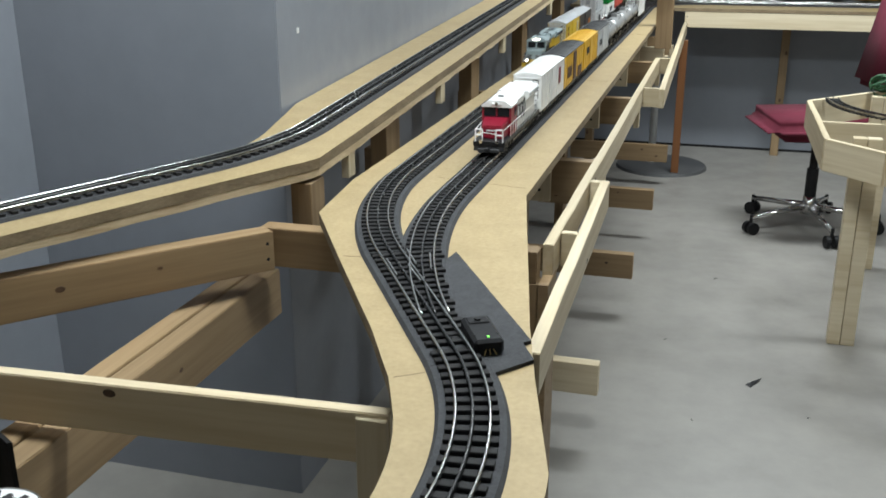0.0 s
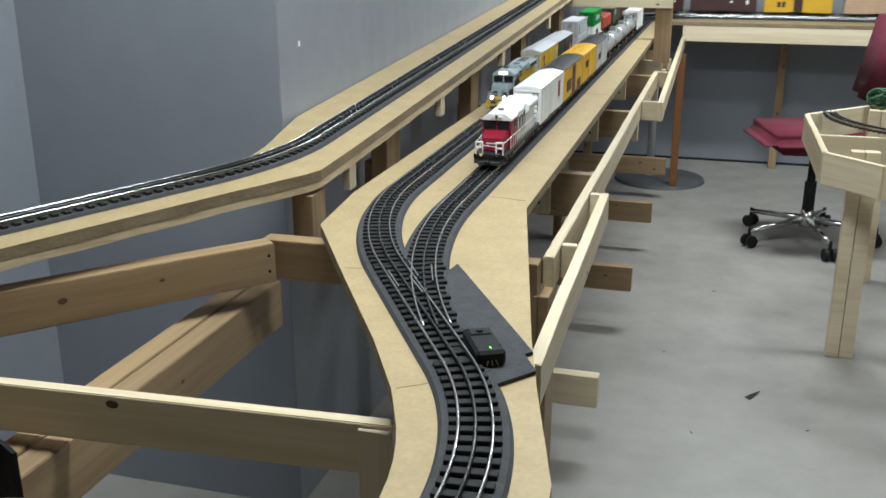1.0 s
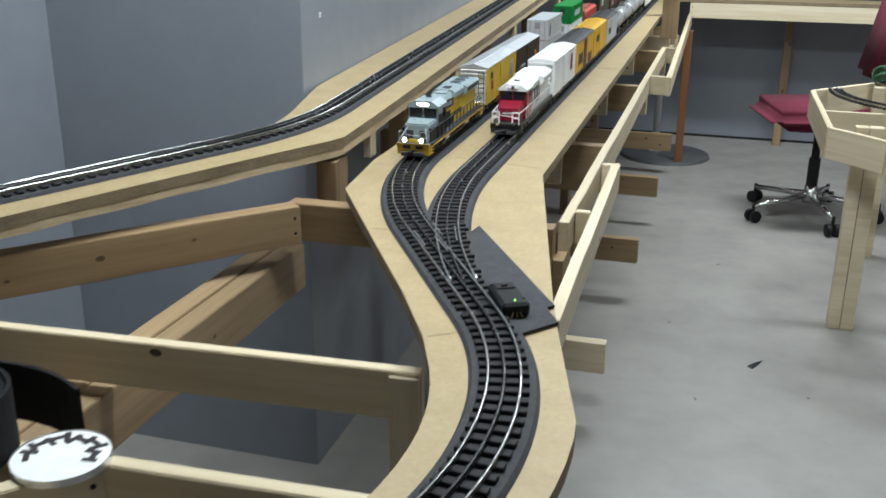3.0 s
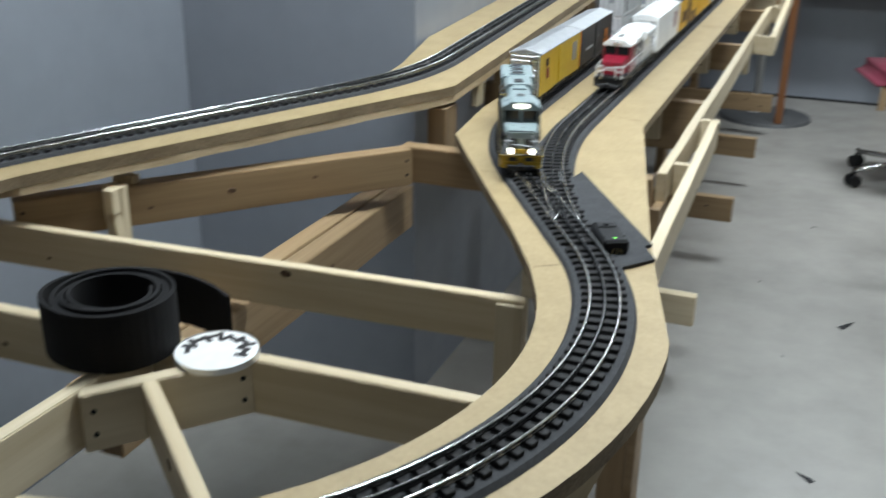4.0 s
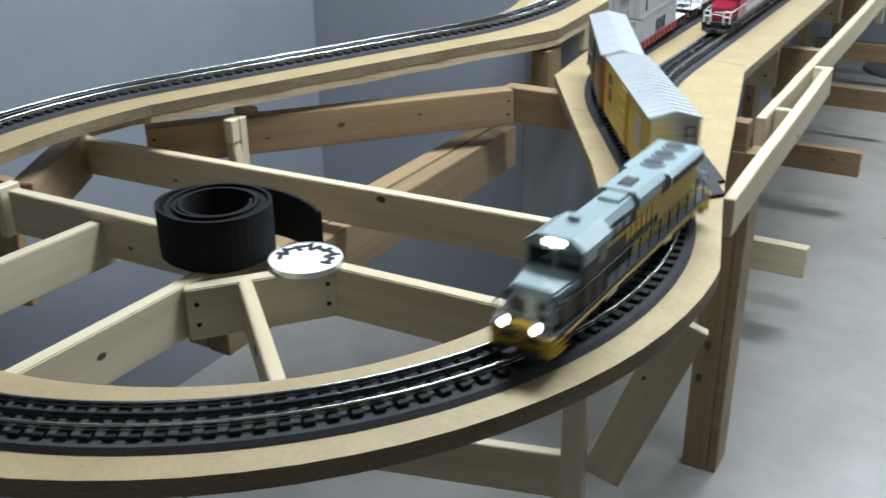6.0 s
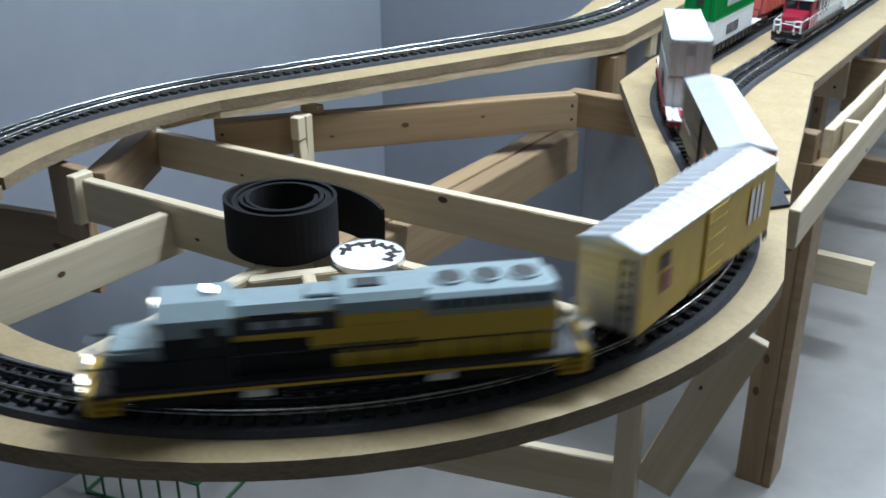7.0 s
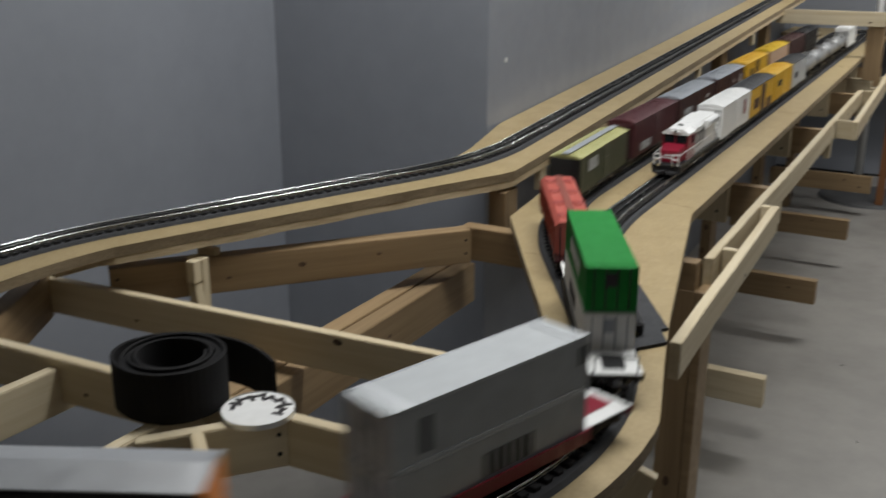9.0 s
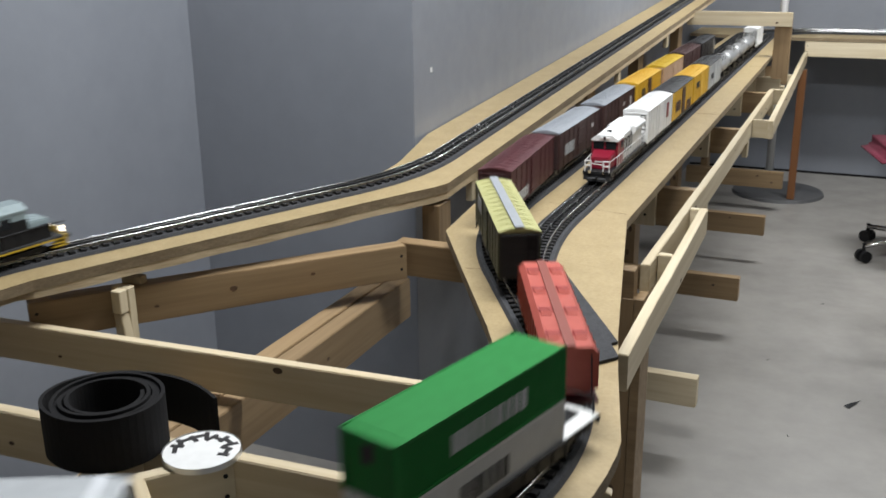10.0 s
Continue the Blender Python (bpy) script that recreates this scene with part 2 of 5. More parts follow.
def main_line():
    pts = seg_pts((6.5, FAR_Y), (X_FAR + FAR_R, FAR_Y)) + arc_pts((X_FAR + FAR_R, FAR_Y - FAR_R), FAR_R, math.pi / 2, math.pi)
    t1 = (CX + CR * math.cos(TURN_A), CY + CR * math.sin(TURN_A))
    d = (-math.sin(TURN_A), math.cos(TURN_A))
    L = (X_LOWER - t1[0]) / d[0]
    yi, r = t1[1] + L * d[1], 0.9
    tl = r * math.tan(TURN_A / 2)
    pts += seg_pts((X_FAR, FAR_Y - FAR_R), (X_LOWER, yi + tl)) + arc_pts((X_LOWER + r, yi + tl), r, math.pi, math.pi + TURN_A)
    pts += seg_pts((t1[0] + d[0] * (L - tl), t1[1] + d[1] * (L - tl)), t1)
    pts += arc_pts((CX, CY), CR, TURN_A, -math.pi - TURN_B)
    t2 = (CX - CR * math.cos(TURN_B), CY + CR * math.sin(TURN_B))
    d = (math.sin(TURN_B), math.cos(TURN_B))
    L = (X_UPPER - t2[0]) / d[0]
    yi, r = t2[1] + L * d[1], 0.55
    tl = r * math.tan(TURN_B / 2)
    pts += seg_pts(t2, (t2[0] + d[0] * (L - tl), t2[1] + d[1] * (L - tl))) + arc_pts((X_UPPER - r, yi + tl), r, -TURN_B, 0)
    pts += seg_pts((X_UPPER, yi + tl), (X_UPPER, 6.4))
    return np.array(pts)


LINE = main_line()
LINE_S = np.r_[0, np.cumsum(np.hypot(*np.diff(LINE, axis=0).T))]
LINE_S += 6.56 - LINE_S[np.argmin(np.hypot(LINE[:, 0] - X_LOWER, LINE[:, 1] - 4.0))]  # metres along the line


def rise(s):
    """Height of the sheet under the rails above the table, along the main line."""
    u = s - 11.09
    return 0.054 * (u if u > 0.3 else (u + 0.3) ** 2 / 1.2 if u > -0.3 else 0.0)


def on_line(s):
    s += 0.07 * min(1.0, max(0.0, (s - 10.3) / 0.6))
    return float(np.interp(s, LINE_S, LINE[:, 0])), float(np.interp(s, LINE_S, LINE[:, 1])), rise(s)


def siding_line():
    """From the switch up the straight siding, then round beside the main line."""
    t1 = np.array((CX + CR * math.cos(TURN_A), CY + CR * math.sin(TURN_A)))
    d = np.array((-math.sin(TURN_A), math.cos(TURN_A)))
    L = (X_SIDING - t1[0]) / d[0]
    yi, tl = t1[1] + L * d[1], 0.35
    r = tl / math.tan(TURN_A / 2)
    pts = seg_pts(t1 + d * (L - tl - 0.02), t1 + d * (L - tl)) + arc_pts((X_SIDING + r, yi + tl), r, math.pi + TURN_A, math.pi)
    rr = FAR_R - 0.125
    pts += seg_pts((X_SIDING, yi + tl), (X_SIDING, FAR_Y - FAR_R)) + arc_pts((X_SIDING + rr, FAR_Y - FAR_R), rr, math.pi, math.pi / 2) + seg_pts((X_SIDING + rr, FAR_Y - 0.125), (4.5, FAR_Y - 0.125))
    return np.array(pts)


SIDING = siding_line()
SIDING_S = np.r_[0, np.cumsum(np.hypot(*np.diff(SIDING, axis=0).T))]

BED, TIE_H, RAIL_H = 0.006, 0.005, 0.0065
RAIL_TOP = BED + TIE_H + RAIL_H


def sweep(bm, line, section, heights=None, mi=0):
    """A bar with the closed (across, up) section along a plan line."""
    line = np.asarray(line)
    d = np.gradient(line, axis=0)
    d /= np.linalg.norm(d, axis=1)[:, None]
    nrm = np.c_[-d[:, 1], d[:, 0]]
    rows = []
    for i in range(len(line)):
        h = 0 if heights is None else heights[i]
        rows.append([bm.verts.new((line[i, 0] + nrm[i, 0] * u, line[i, 1] + nrm[i, 1] * u, T + h + w)) for u, w in section])
    k = len(section)
    for i in range(len(rows) - 1):
        for j in range(k):
            l = (j + 1) % k
            bm.faces.new((rows[i][j], rows[i][l], rows[i + 1][l], rows[i + 1][j])).material_index = mi
    bm.faces.new(rows[0][::-1])
    bm.faces.new(rows[-1])
    bmesh.ops.recalc_face_normals(bm, faces=bm.faces[:])
    return bm


# ---- the room ----
def room():
    def slab(name, x0, x1, y0, y1, z0, z1, material, label):
        return tagged(part(name, box(bmesh.new(), x0, x1, y0, y1, z0, z1), material), label, "wall", kind="structure")
    tagged(part("floor", box(bmesh.new(), -1, 8.6, -5.0, 7.2, -0.1, 0), CONCRETE), "smooth grey sealed concrete floor with faint stains", "floor", kind="structure")
    # unseen ceiling, kept mid grey so that less light bounces down
    tagged(part("ceiling", box(bmesh.new(), -1, 8.6, -5.0, 7.2, 2.7, 2.8), CEIL), "plain unseen ceiling, grey to cut bounced light", "ceiling", kind="structure")
    slab("wall_west", 0.13, 0.25, 2.552, 6.83, 0, 2.7, WALL, "unseen blue-grey wall that closes the room behind the raised track")
    slab("wall_step", -0.52, 0.248, 2.55, 2.67, 0, 2.7, WALL, "blue-grey painted step in the wall")
    slab("wall_west_near", -0.52, -0.40, -4.8, 2.55, 0, 2.7, WALL, "unseen blue-grey wall that closes the room beside the track loop")
    slab("wall_north", 0.1, 8.5, 6.82, 6.95, 0, 2.7, WALL, "blue-grey painted far wall")
    # unseen east and south walls close the room, set far off to weaken bounce
    slab("wall_east", 8.4, 8.52, -4.8, 6.82, 0, 2.7, WALL, "unseen blue-grey wall that closes the room")
    slab("wall_south", -0.52, 8.5, -4.9, -4.8, 0, 2.7, WALL, "unseen blue-grey wall that closes the room")
    tagged(part("trim", box(bmesh.new(), 0.25, 6.5, 6.81, 6.8195, 0, 0.012), BLACK), "thin dark joint at the foot of the far wall", "trim", kind="structure")


room()


# ---- table sheets ----
def line_hit(p, n, a, d):
    """Distance along n from p to the line through a with direction d."""
    den = n[0] * d[1] - n[1] * d[0]
    if abs(den) < 1e-6:
        return 9.0
    u = ((a[0] - p[0]) * d[1] - (a[1] - p[1]) * d[0]) / den
    return u if u > 0 else 9.0


def table_sheets():
    out = [(0.83, 6.3), (0.846, 2.278), (0.967, 1.703), (0.999, 1.569), (1.047, 1.385)]
    out += [(0.41 + 0.64 * math.cos(a), 1.33 + 0.64 * math.sin(a)) for a in np.radians(np.arange(2, -151, -4))]
    inn = [(0.455 + 0.453 * math.cos(a), 1.294 + 0.453 * math.sin(a)) for a in np.radians(np.arange(-152, 27, 4))]
    inn += [(0.848, 1.529), (0.784, 1.65), (0.659, 1.864), (0.533, 2.083), (0.51, 2.3), (0.51, 6.3)]
    tab = thing("train_table", "low-edged tan fibreboard train table with a round end loop", "table")
    part("lower_sheet", prism(bmesh.new(), out + inn, T - 0.019, T, 1, 0), [MDF, MDF_EDGE], tab)
    part("far_sheet", prism(bmesh.new(), [(0.51, 6.304), (4.6, 6.304), (4.6, 6.815), (0.27, 6.815), (0.27, 6.4), (0.51, 6.35)], T - 0.019, T - 0.001, 1, 0), [MDF, MDF_EDGE], tab)
    # raised sheet with mitred corner
    d1 = (math.sin(TURN_B), math.cos(TURN_B))
    t2 = (CX - CR * math.cos(TURN_B), CY + CR * math.sin(TURN_B))
    e1 = (t2[0] + d1[1] * 0.097, t2[1] - d1[0] * 0.097)
    bm = bmesh.new()
    idx = [i for i in range(len(LINE)) if LINE_S[i] > 10.78][::3]
    d = np.gradient(LINE, axis=0)
    rows = []
    for i in idx:
        p, h = LINE[i], rise(LINE_S[i])
        t = d[i] / np.linalg.norm(d[i])
        right = (t[1], -t[0])
        if LINE_S[i] < 11.30:
            r = 0.097 + 0.02 * math.sin(max(0.0, LINE_S[i] - 10.78) / 0.52 * math.pi) * 0.3
        else:
            r = min(line_hit(p, right, e1, d1), line_hit(p, right, (0.475, 0), (0, 1)))
        l = 0.037 + 0.089 * min(1, max(0, (p[1] - 2.12) / 0.5)) if LINE_S[i] > 10.9 else 0.10 - 0.063 * min(1, max(0, (LINE_S[i] - 10.78) / 0.12))
        q, w = (p[0] + right[0] * r, p[1] + right[1] * r), (p[0] - right[0] * l, p[1] - right[1] * l)
        rows.append([bm.verts.new((*q, T + h)), bm.verts.new((*w, T + h)), bm.verts.new((*w, T + h - 0.019)), bm.verts.new((*q, T + h - 0.019))])
    for a, b in zip(rows, rows[1:]):
        for j in range(4):
            k = (j + 1) % 4
            bm.faces.new((a[j], a[k], b[k], b[j])).material_index = 0 if j == 0 else 1
    bm.faces.new(rows[0]).material_index = 1
    bm.faces.new(rows[-1][::-1]).material_index = 1
    bmesh.ops.recalc_face_normals(bm, faces=bm.faces[:])
    ramp = thing("ramp_deck", "tan fibreboard ramp deck on a plywood layer, rising along the wall", "deck")
    part("deck_sheet", bm, [MDF, MDF_EDGE], ramp)
    bm = bmesh.new()
    rows = []
    for i in idx:
        p, h = LINE[i], rise(LINE_S[i]) - 0.0195
        if LINE_S[i] < 11.2:
            continue
        t = d[i] / np.linalg.norm(d[i])
        right = (t[1], -t[0])
        r = 0.08 if LINE_S[i] < 11.3 else min(line_hit(p, right, e1, d1), line_hit(p, right, (0.475, 0), (0, 1))) - 0.001 + 0.0009 * math.sin(LINE_S[i] * 161) * math.sin(LINE_S[i] * 83)
        q, w = (p[0] + right[0] * r, p[1] + right[1] * r), (p[0] - right[0] * 0.033, p[1] - right[1] * 0.033)
        rows.append([bm.verts.new((*q, T + h)), bm.verts.new((*w, T + h)), bm.verts.new((*w, T + h - 0.014)), bm.verts.new((*q, T + h - 0.014 + 0.0009 * math.sin(LINE_S[i] * 247)))])
    for a, b in zip(rows, rows[1:]):
        for j in range(4):
            k = (j + 1) % 4
            bm.faces.new((a[j], a[k], b[k], b[j]))
    bm.faces.new(rows[0])
    bm.faces.new(rows[-1][::-1])
    bmesh.ops.recalc_face_normals(bm, faces=bm.faces[:])
    part("ply_layer", bm, PLY, ramp, "splintered pale plywood edge")


table_sheets()


def tracks():
    def lay(name, line, heights, label, skip=None):
        tr = thing(name, label, "track")
        h = heights
        part("roadbed", sweep(bmesh.new(), line, [(-0.037, 0.0005), (0.037, 0.0005), (0.033, BED), (-0.033, BED)], h), FOAM, tr)
        cut = skip or 0
        for u, m_, nm in ((-0.0168, RAIL, "rail"), (0.0168, RAIL, "rail"), (0, RAIL_DARK, "centre_rail")):
            b = BED + TIE_H
            # tubular rail: thin web under a round head
            sec = [(u - 0.0018, b), (u + 0.0018, b), (u + 0.0006, b + 0.0009)]
            sec += [(u + 0.0015 * math.cos(w), b + 0.0049 + 0.0016 * math.sin(w)) for w in np.radians(np.arange(-60, 241, 30))]
            sec += [(u - 0.0006, b + 0.0009)]
            part(nm, sweep(bmesh.new(), line[cut:], sec, h[cut:]), m_, tr, smooth=True)
        return tr
    h_main = [rise(s) for s in LINE_S]
    main = lay("main_track", LINE[::2], h_main[::2], "three-rail model railway track with black ties on grey foam")
    side = lay("siding_track", SIDING[::2], [0.0003] * len(SIDING[::2]), "three-rail model siding track with black ties on grey foam", int(np.searchsorted(SIDING_S[::2], 0.11)))
    me = bpy.data.meshes.new("tie")
    bm = box(bmesh.new(), -0.026, 0.026, -0.005, 0.005, 0, TIE_H, 0.0006)
    bm.to_mesh(me)
    bm.free()
    me.materials.append(TIE)

    s_turn = float(LINE_S[np.argmin(np.hypot(LINE[:, 0] - CX - CR * math.cos(TURN_A), LINE[:, 1] - CY - CR * math.sin(TURN_A)))])

    def ties(host, line, ss, s0, s1, near0, near1):
        rest = bmesh.new()
        n = 0
        d = np.gradient(line, axis=0)
        s = s0
        while s < s1:
            if host is main and s_turn - 0.342 < s < s_turn - 0.012:  # the switch has long ties here
                s += 0.0195
                continue
            x, y = np.interp(s, ss, line[:, 0]), np.interp(s, ss, line[:, 1])
            a = math.atan2(np.interp(s, ss, d[:, 1]), np.interp(s, ss, d[:, 0])) - math.pi / 2
            z = T + BED + (rise(s) if host is main else 0.0003)
            m = Matrix.Translation((x, y, z)) @ Matrix.Rotation(a, 4, "Z")
            if near0 < s < near1 and n < 298:
                o = new("tie", me)
                o.parent, o.matrix_basis = host, m
                n += 1
            else:
                bmesh.ops.create_cube(rest, size=1, matrix=m @ Matrix.Translation((0, 0, TIE_H / 2)) @ Matrix.Diagonal((0.052, 0.010, TIE_H, 1)))
            s += 0.0195
        tagged(part("tie_rest", rest, TIE, host), kind="stuff")
    ties(main, LINE, LINE_S, 2.0, 14.9, 6.7, 12.4)
    ties(side, SIDING, SIDING_S, 0.385, SIDING_S[-1], 0.0, 2.4)


tracks()


# ---- timber framing ----
def framing():
    X, Z, S = 0.019, 0.089, 0.067

    def b(p, q, m_, label, t=X, h=S, group="", knots=1, seed=1, screws=False, name="board", at=None):
        return board(name, (p[0], p[1], T + p[2]), (q[0], q[1], T + q[2]), t, h, m_, label, "board", group, knots, seed, None, screws, at)
    b((0.83, 1.588, -0.074), (-0.20, 1.528, -0.074), PINE, "pale pine cross board inside the loop with a dark knot", knots=2, seed=11, screws=True, at=((0.345, 0.17, 0.0055), (0.75, 0.7, 0.0025)))
    b((-0.03, 1.56, -0.042), (0.43, 2.1, -0.042), PINE_OLD, "amber pine joist with knots along the wall side of the loop", 0.038, 0.07, knots=3, seed=3, screws=True, at=((0.5, 0.45, 0.005), (0.3, 0.6, 0.003), (0.72, 0.4, 0.003)))
    b((0.41, 2.122, -0.043), (0.66, 2.122, -0.043), PINE_OLD, "short darker pine joist under the table corner", 0.038, 0.07, seed=5)
    b((0.338, 1.27, -0.152), (0.338, 2.26, -0.152), PINE_OLD, "amber pine beam under the loop", 0.038, Z, "paired beams", 3, 7)
    b((0.378, 1.27, -0.154), (0.378, 2.2, -0.154), PINE_OLD, "amber pine beam under the loop", 0.038, Z, "paired beams", 2, 8)
    b((0.054, 1.218, -0.031), (0.885, 1.25, -0.031), PINE, "pale pine board across the loop carrying a foam roll", seed=13, knots=2)
    b((0.505, 1.10, -0.03), (0.622, 1.236, -0.03), PINE, "short pale pine hub board with screws", seed=17, screws=True, knots=0)
    b((0.555, 1.149, -0.03), (0.735, 0.99, -0.03), PINE, "thin pale pine spoke reaching the loop sheet", 0.016, 0.06, seed=19)
    b((0.497, 1.215, -0.03), (0.485, 0.80, -0.03), PINE, "pale pine spoke with a chipped top edge", seed=23)
    b((0.232, 1.238, -0.045), (0.212, 0.84, -0.045), PINE, "pale pine spoke beside the foam roll", seed=29, knots=2)
    b((-0.38, 1.17, -0.13), (-0.01, 1.262, -0.13), PINE_OLD, "wide amber pine board low beside the wall", X, 0.13, seed=34)
    b((-0.03, 1.29, -0.062), (-0.17, 1.52, -0.062), PINE_OLD, "amber pine block at the wall side of the loop", 0.038, Z, seed=30)

    def post(x0, x1, y0, y1, z0, z1, m_, label, name="post", group=""):
        o = thing(name, label, "post", Matrix.Translation((x0, y0, T + z0)), group)
        bm = box(bmesh.new(), 0, z1 - z0, 0, y1 - y0, 0, x1 - x0, 0.0015)
        part("timber", bm, m_, o, m=Matrix(((0, 0, 1, 0), (0, 1, 0, 0), (1, 0, 0, 0), (0, 0, 0, 1))))
        if z1 - z0 > 0.5:
            for k, f in enumerate((0.31, 0.42, 0.77)):
                bm = bmesh.new()
                m = Matrix.Translation(((x1 - x0) * (0.3 + 0.2 * k), 0, (z1 - z0) * f)) @ Matrix.Rotation(radians(90), 4, "X") @ Matrix.Diagonal((1, 1.8, 1, 1))
                bmesh.ops.create_cone(bm, cap_ends=True, segments=12, radius1=0.007, radius2=0.006, depth=0.0012, matrix=m)
                part("knot", bm, KNOT, o)
        return o
    post(0.055, 0.10, 1.70, 1.718, -0.06, -0.028, PINE, "pine packing block under the ramp deck", "block")
    post(0.076, 0.114, 1.650, 1.668, -0.15, -0.031, PINE, "pine upright holding the ramp deck", "riser")
    post(0.093, 0.113, 1.629, 1.649, -0.073, -0.031, PINE, "small pale pine cleat on an upright", "cleat")
    b((0.11, 1.640, -0.074), (0.128, 1.632, -0.155), PINE, "pale pine slanting brace beside an upright", 0.016, 0.03, seed=36)
    post(0.030, 0.048, 1.200, 1.236, -0.105, -0.026, PINE, "pale pine upright holding the ramp deck")
    post(-0.052, 0.028, 1.225, 1.244, -0.15, -0.026, PINE_OLD, "wide amber pine riser under the ramp deck", "riser")
    post(0.428, 0.468, 2.20, 2.262, -0.12, rise(11.98) - 0.034, PINE_OLD, "pine block under the ramp corner")
    for y in (2.38, 3.03, 3.75, 4.6):
        post(0.455, 0.471, y, y + 0.035, rise(y + 9.9) - 0.085, rise(y + 9.9) - 0.032, PINE, "small pale pine cleat under the ramp edge", "cleat", "ramp cleats")
    for y in (2.72, 3.5, 4.25, 5.1):
        post(0.39, 0.43, y, y + 0.095, -0.12, rise(y + 9.9) - 0.034, PINE_OLD, "wide pine riser between joist and ramp", "riser", "ramp risers")
    # main legs
    leg = post(0.828, 0.884, 2.20, 2.24, -T, -0.135, PINE_OLD, "knotty amber pine table leg with a board on its side", "table_leg", "table legs")
    part("side_board", box(bmesh.new(), 0.057, 0.076, 0.0, 0.085, 0, T - 0.135, 0.0015), PINE_OLD, leg)
    for y in (3.05, 3.98, 4.88, 5.8):
        for x in (0.47,):
            post(x, x + 0.038, y, y + 0.089, -T, -0.03, PINE_OLD, "amber pine table leg in the shade under the table", "table_leg", "table legs")
    post(0.79, 0.829, 1.572, 1.592, -0.56, -0.08, PINE, "pale pine upright under the loop", "table_leg", "table legs")
    b((0.815, 1.605, -0.5), (0.925, 1.625, -0.2), PINE, "pale pine diagonal brace under the loop", X, 0.065, seed=31)
    b((0.815, 1.59, -0.47), (0.0, 1.36, -0.47), PINE, "pale pine stretcher under the loop", X, 0.085, seed=37)
    # joists across the straight table, each with a plate up to the sheet and a cleat under the ledge rail
    b((0.60, 2.22, -0.078), (0.8825, 2.22, -0.078), PINE_OLD, "pine joist under the straight train table", 0.038, Z, "table joists", 1, 41)
    for i, y in enumerate((3.0, 3.93, 4.83, 5.35, 5.77)):
        b((0.275, y, -0.103), (0.8825, y, -0.103), PINE if i == 3 else PINE_OLD, "pine joist under the straight train table", 0.038, Z, "table joists", 1, 42 + i)
        plate = post(0.69, 0.772, y - 0.039, y - 0.0195, -0.205, -0.0195, PINE, "pale pine plate screwed between joist and table", "joist_plate", "joist plates")
        for sx, sz in ((0.03, 0.05), (0.055, 0.03), (0.035, 0.12)):
            part("screw", cyl(bmesh.new(), (sx, -0.0008, sz), (sx, 0, sz), 0.004, 10), BLACK, plate)
        post(0.884, 0.902, y - 0.018, y + 0.018, -0.20, -0.1425, PINE, "small pale pine cleat under the ledge rail", "cleat", "rail cleats")
    # lower stretchers poking out past the legs
    for i, y in enumerate((3.03, 3.96, 4.86, 5.78)):
        b((0.40, y, -0.661), (0.91, y, -0.661), PINE_OLD if i else PINE, "pine stretcher poking out low beside the table", 0.038, Z, "low stretchers", 2, 61 + i)
    # side ledge rails
    z, h = -0.078, 0.064
    b((0.893, 2.25, z), (0.893, 4.78, z), PINE, "long pale pine ledge rail beside the table", X, h, "ledge rails", 4, 71)
    b((0.953, 1.80, z), (0.9345, 2.722, z), PINE, "pale pine ledge rail angled off the table corner", X, h, "ledge rails", 1, 72)
    b((0.966, 3.98, z), (0.932, 6.30, z), PINE, "long pale pine ledge rail beside the table", X, h, "ledge rails", 3, 73)
    for y, x1 in ((2.33, 0.932), (2.711, 0.9245), (4.0, 0.958), (4.77, 0.948)):
        b((0.904, y, z), (x1, y, z), PINE, "short pale pine spacer between ledge rails", X, h, "rail spacers", 0, int(y * 10))
    b((0.925, 6.315, -0.0205), (4.5, 6.315, -0.0205), PINE, "pale pine front rail of the far table", X, 0.085, "", 4, 81, True)
    for x in (1.51, 2.5):
        b((x, 6.33, -0.0205), (x, 6.80, -0.0205), PINE, "pale pine cross piece of the far table", X, 0.07, "far cross pieces", 1, int(x * 50))
        post(x - 0.045, x + 0.0, 6.68, 6.72, -T, -0.092, PINE_OLD, "pine leg of the far table", "table_leg", "far table legs")
    # gantry
    b((0.44, 5.25, 0.208), (0.918, 5.25, 0.208), PINE, "pale pine beam bridging the tracks", 0.019, 0.064, "", 1, 91)
    post(0.842, 0.917, 5.262, 5.30, -0.1, 0.205, PINE_OLD, "amber pine upright of the track bridge")


framing()


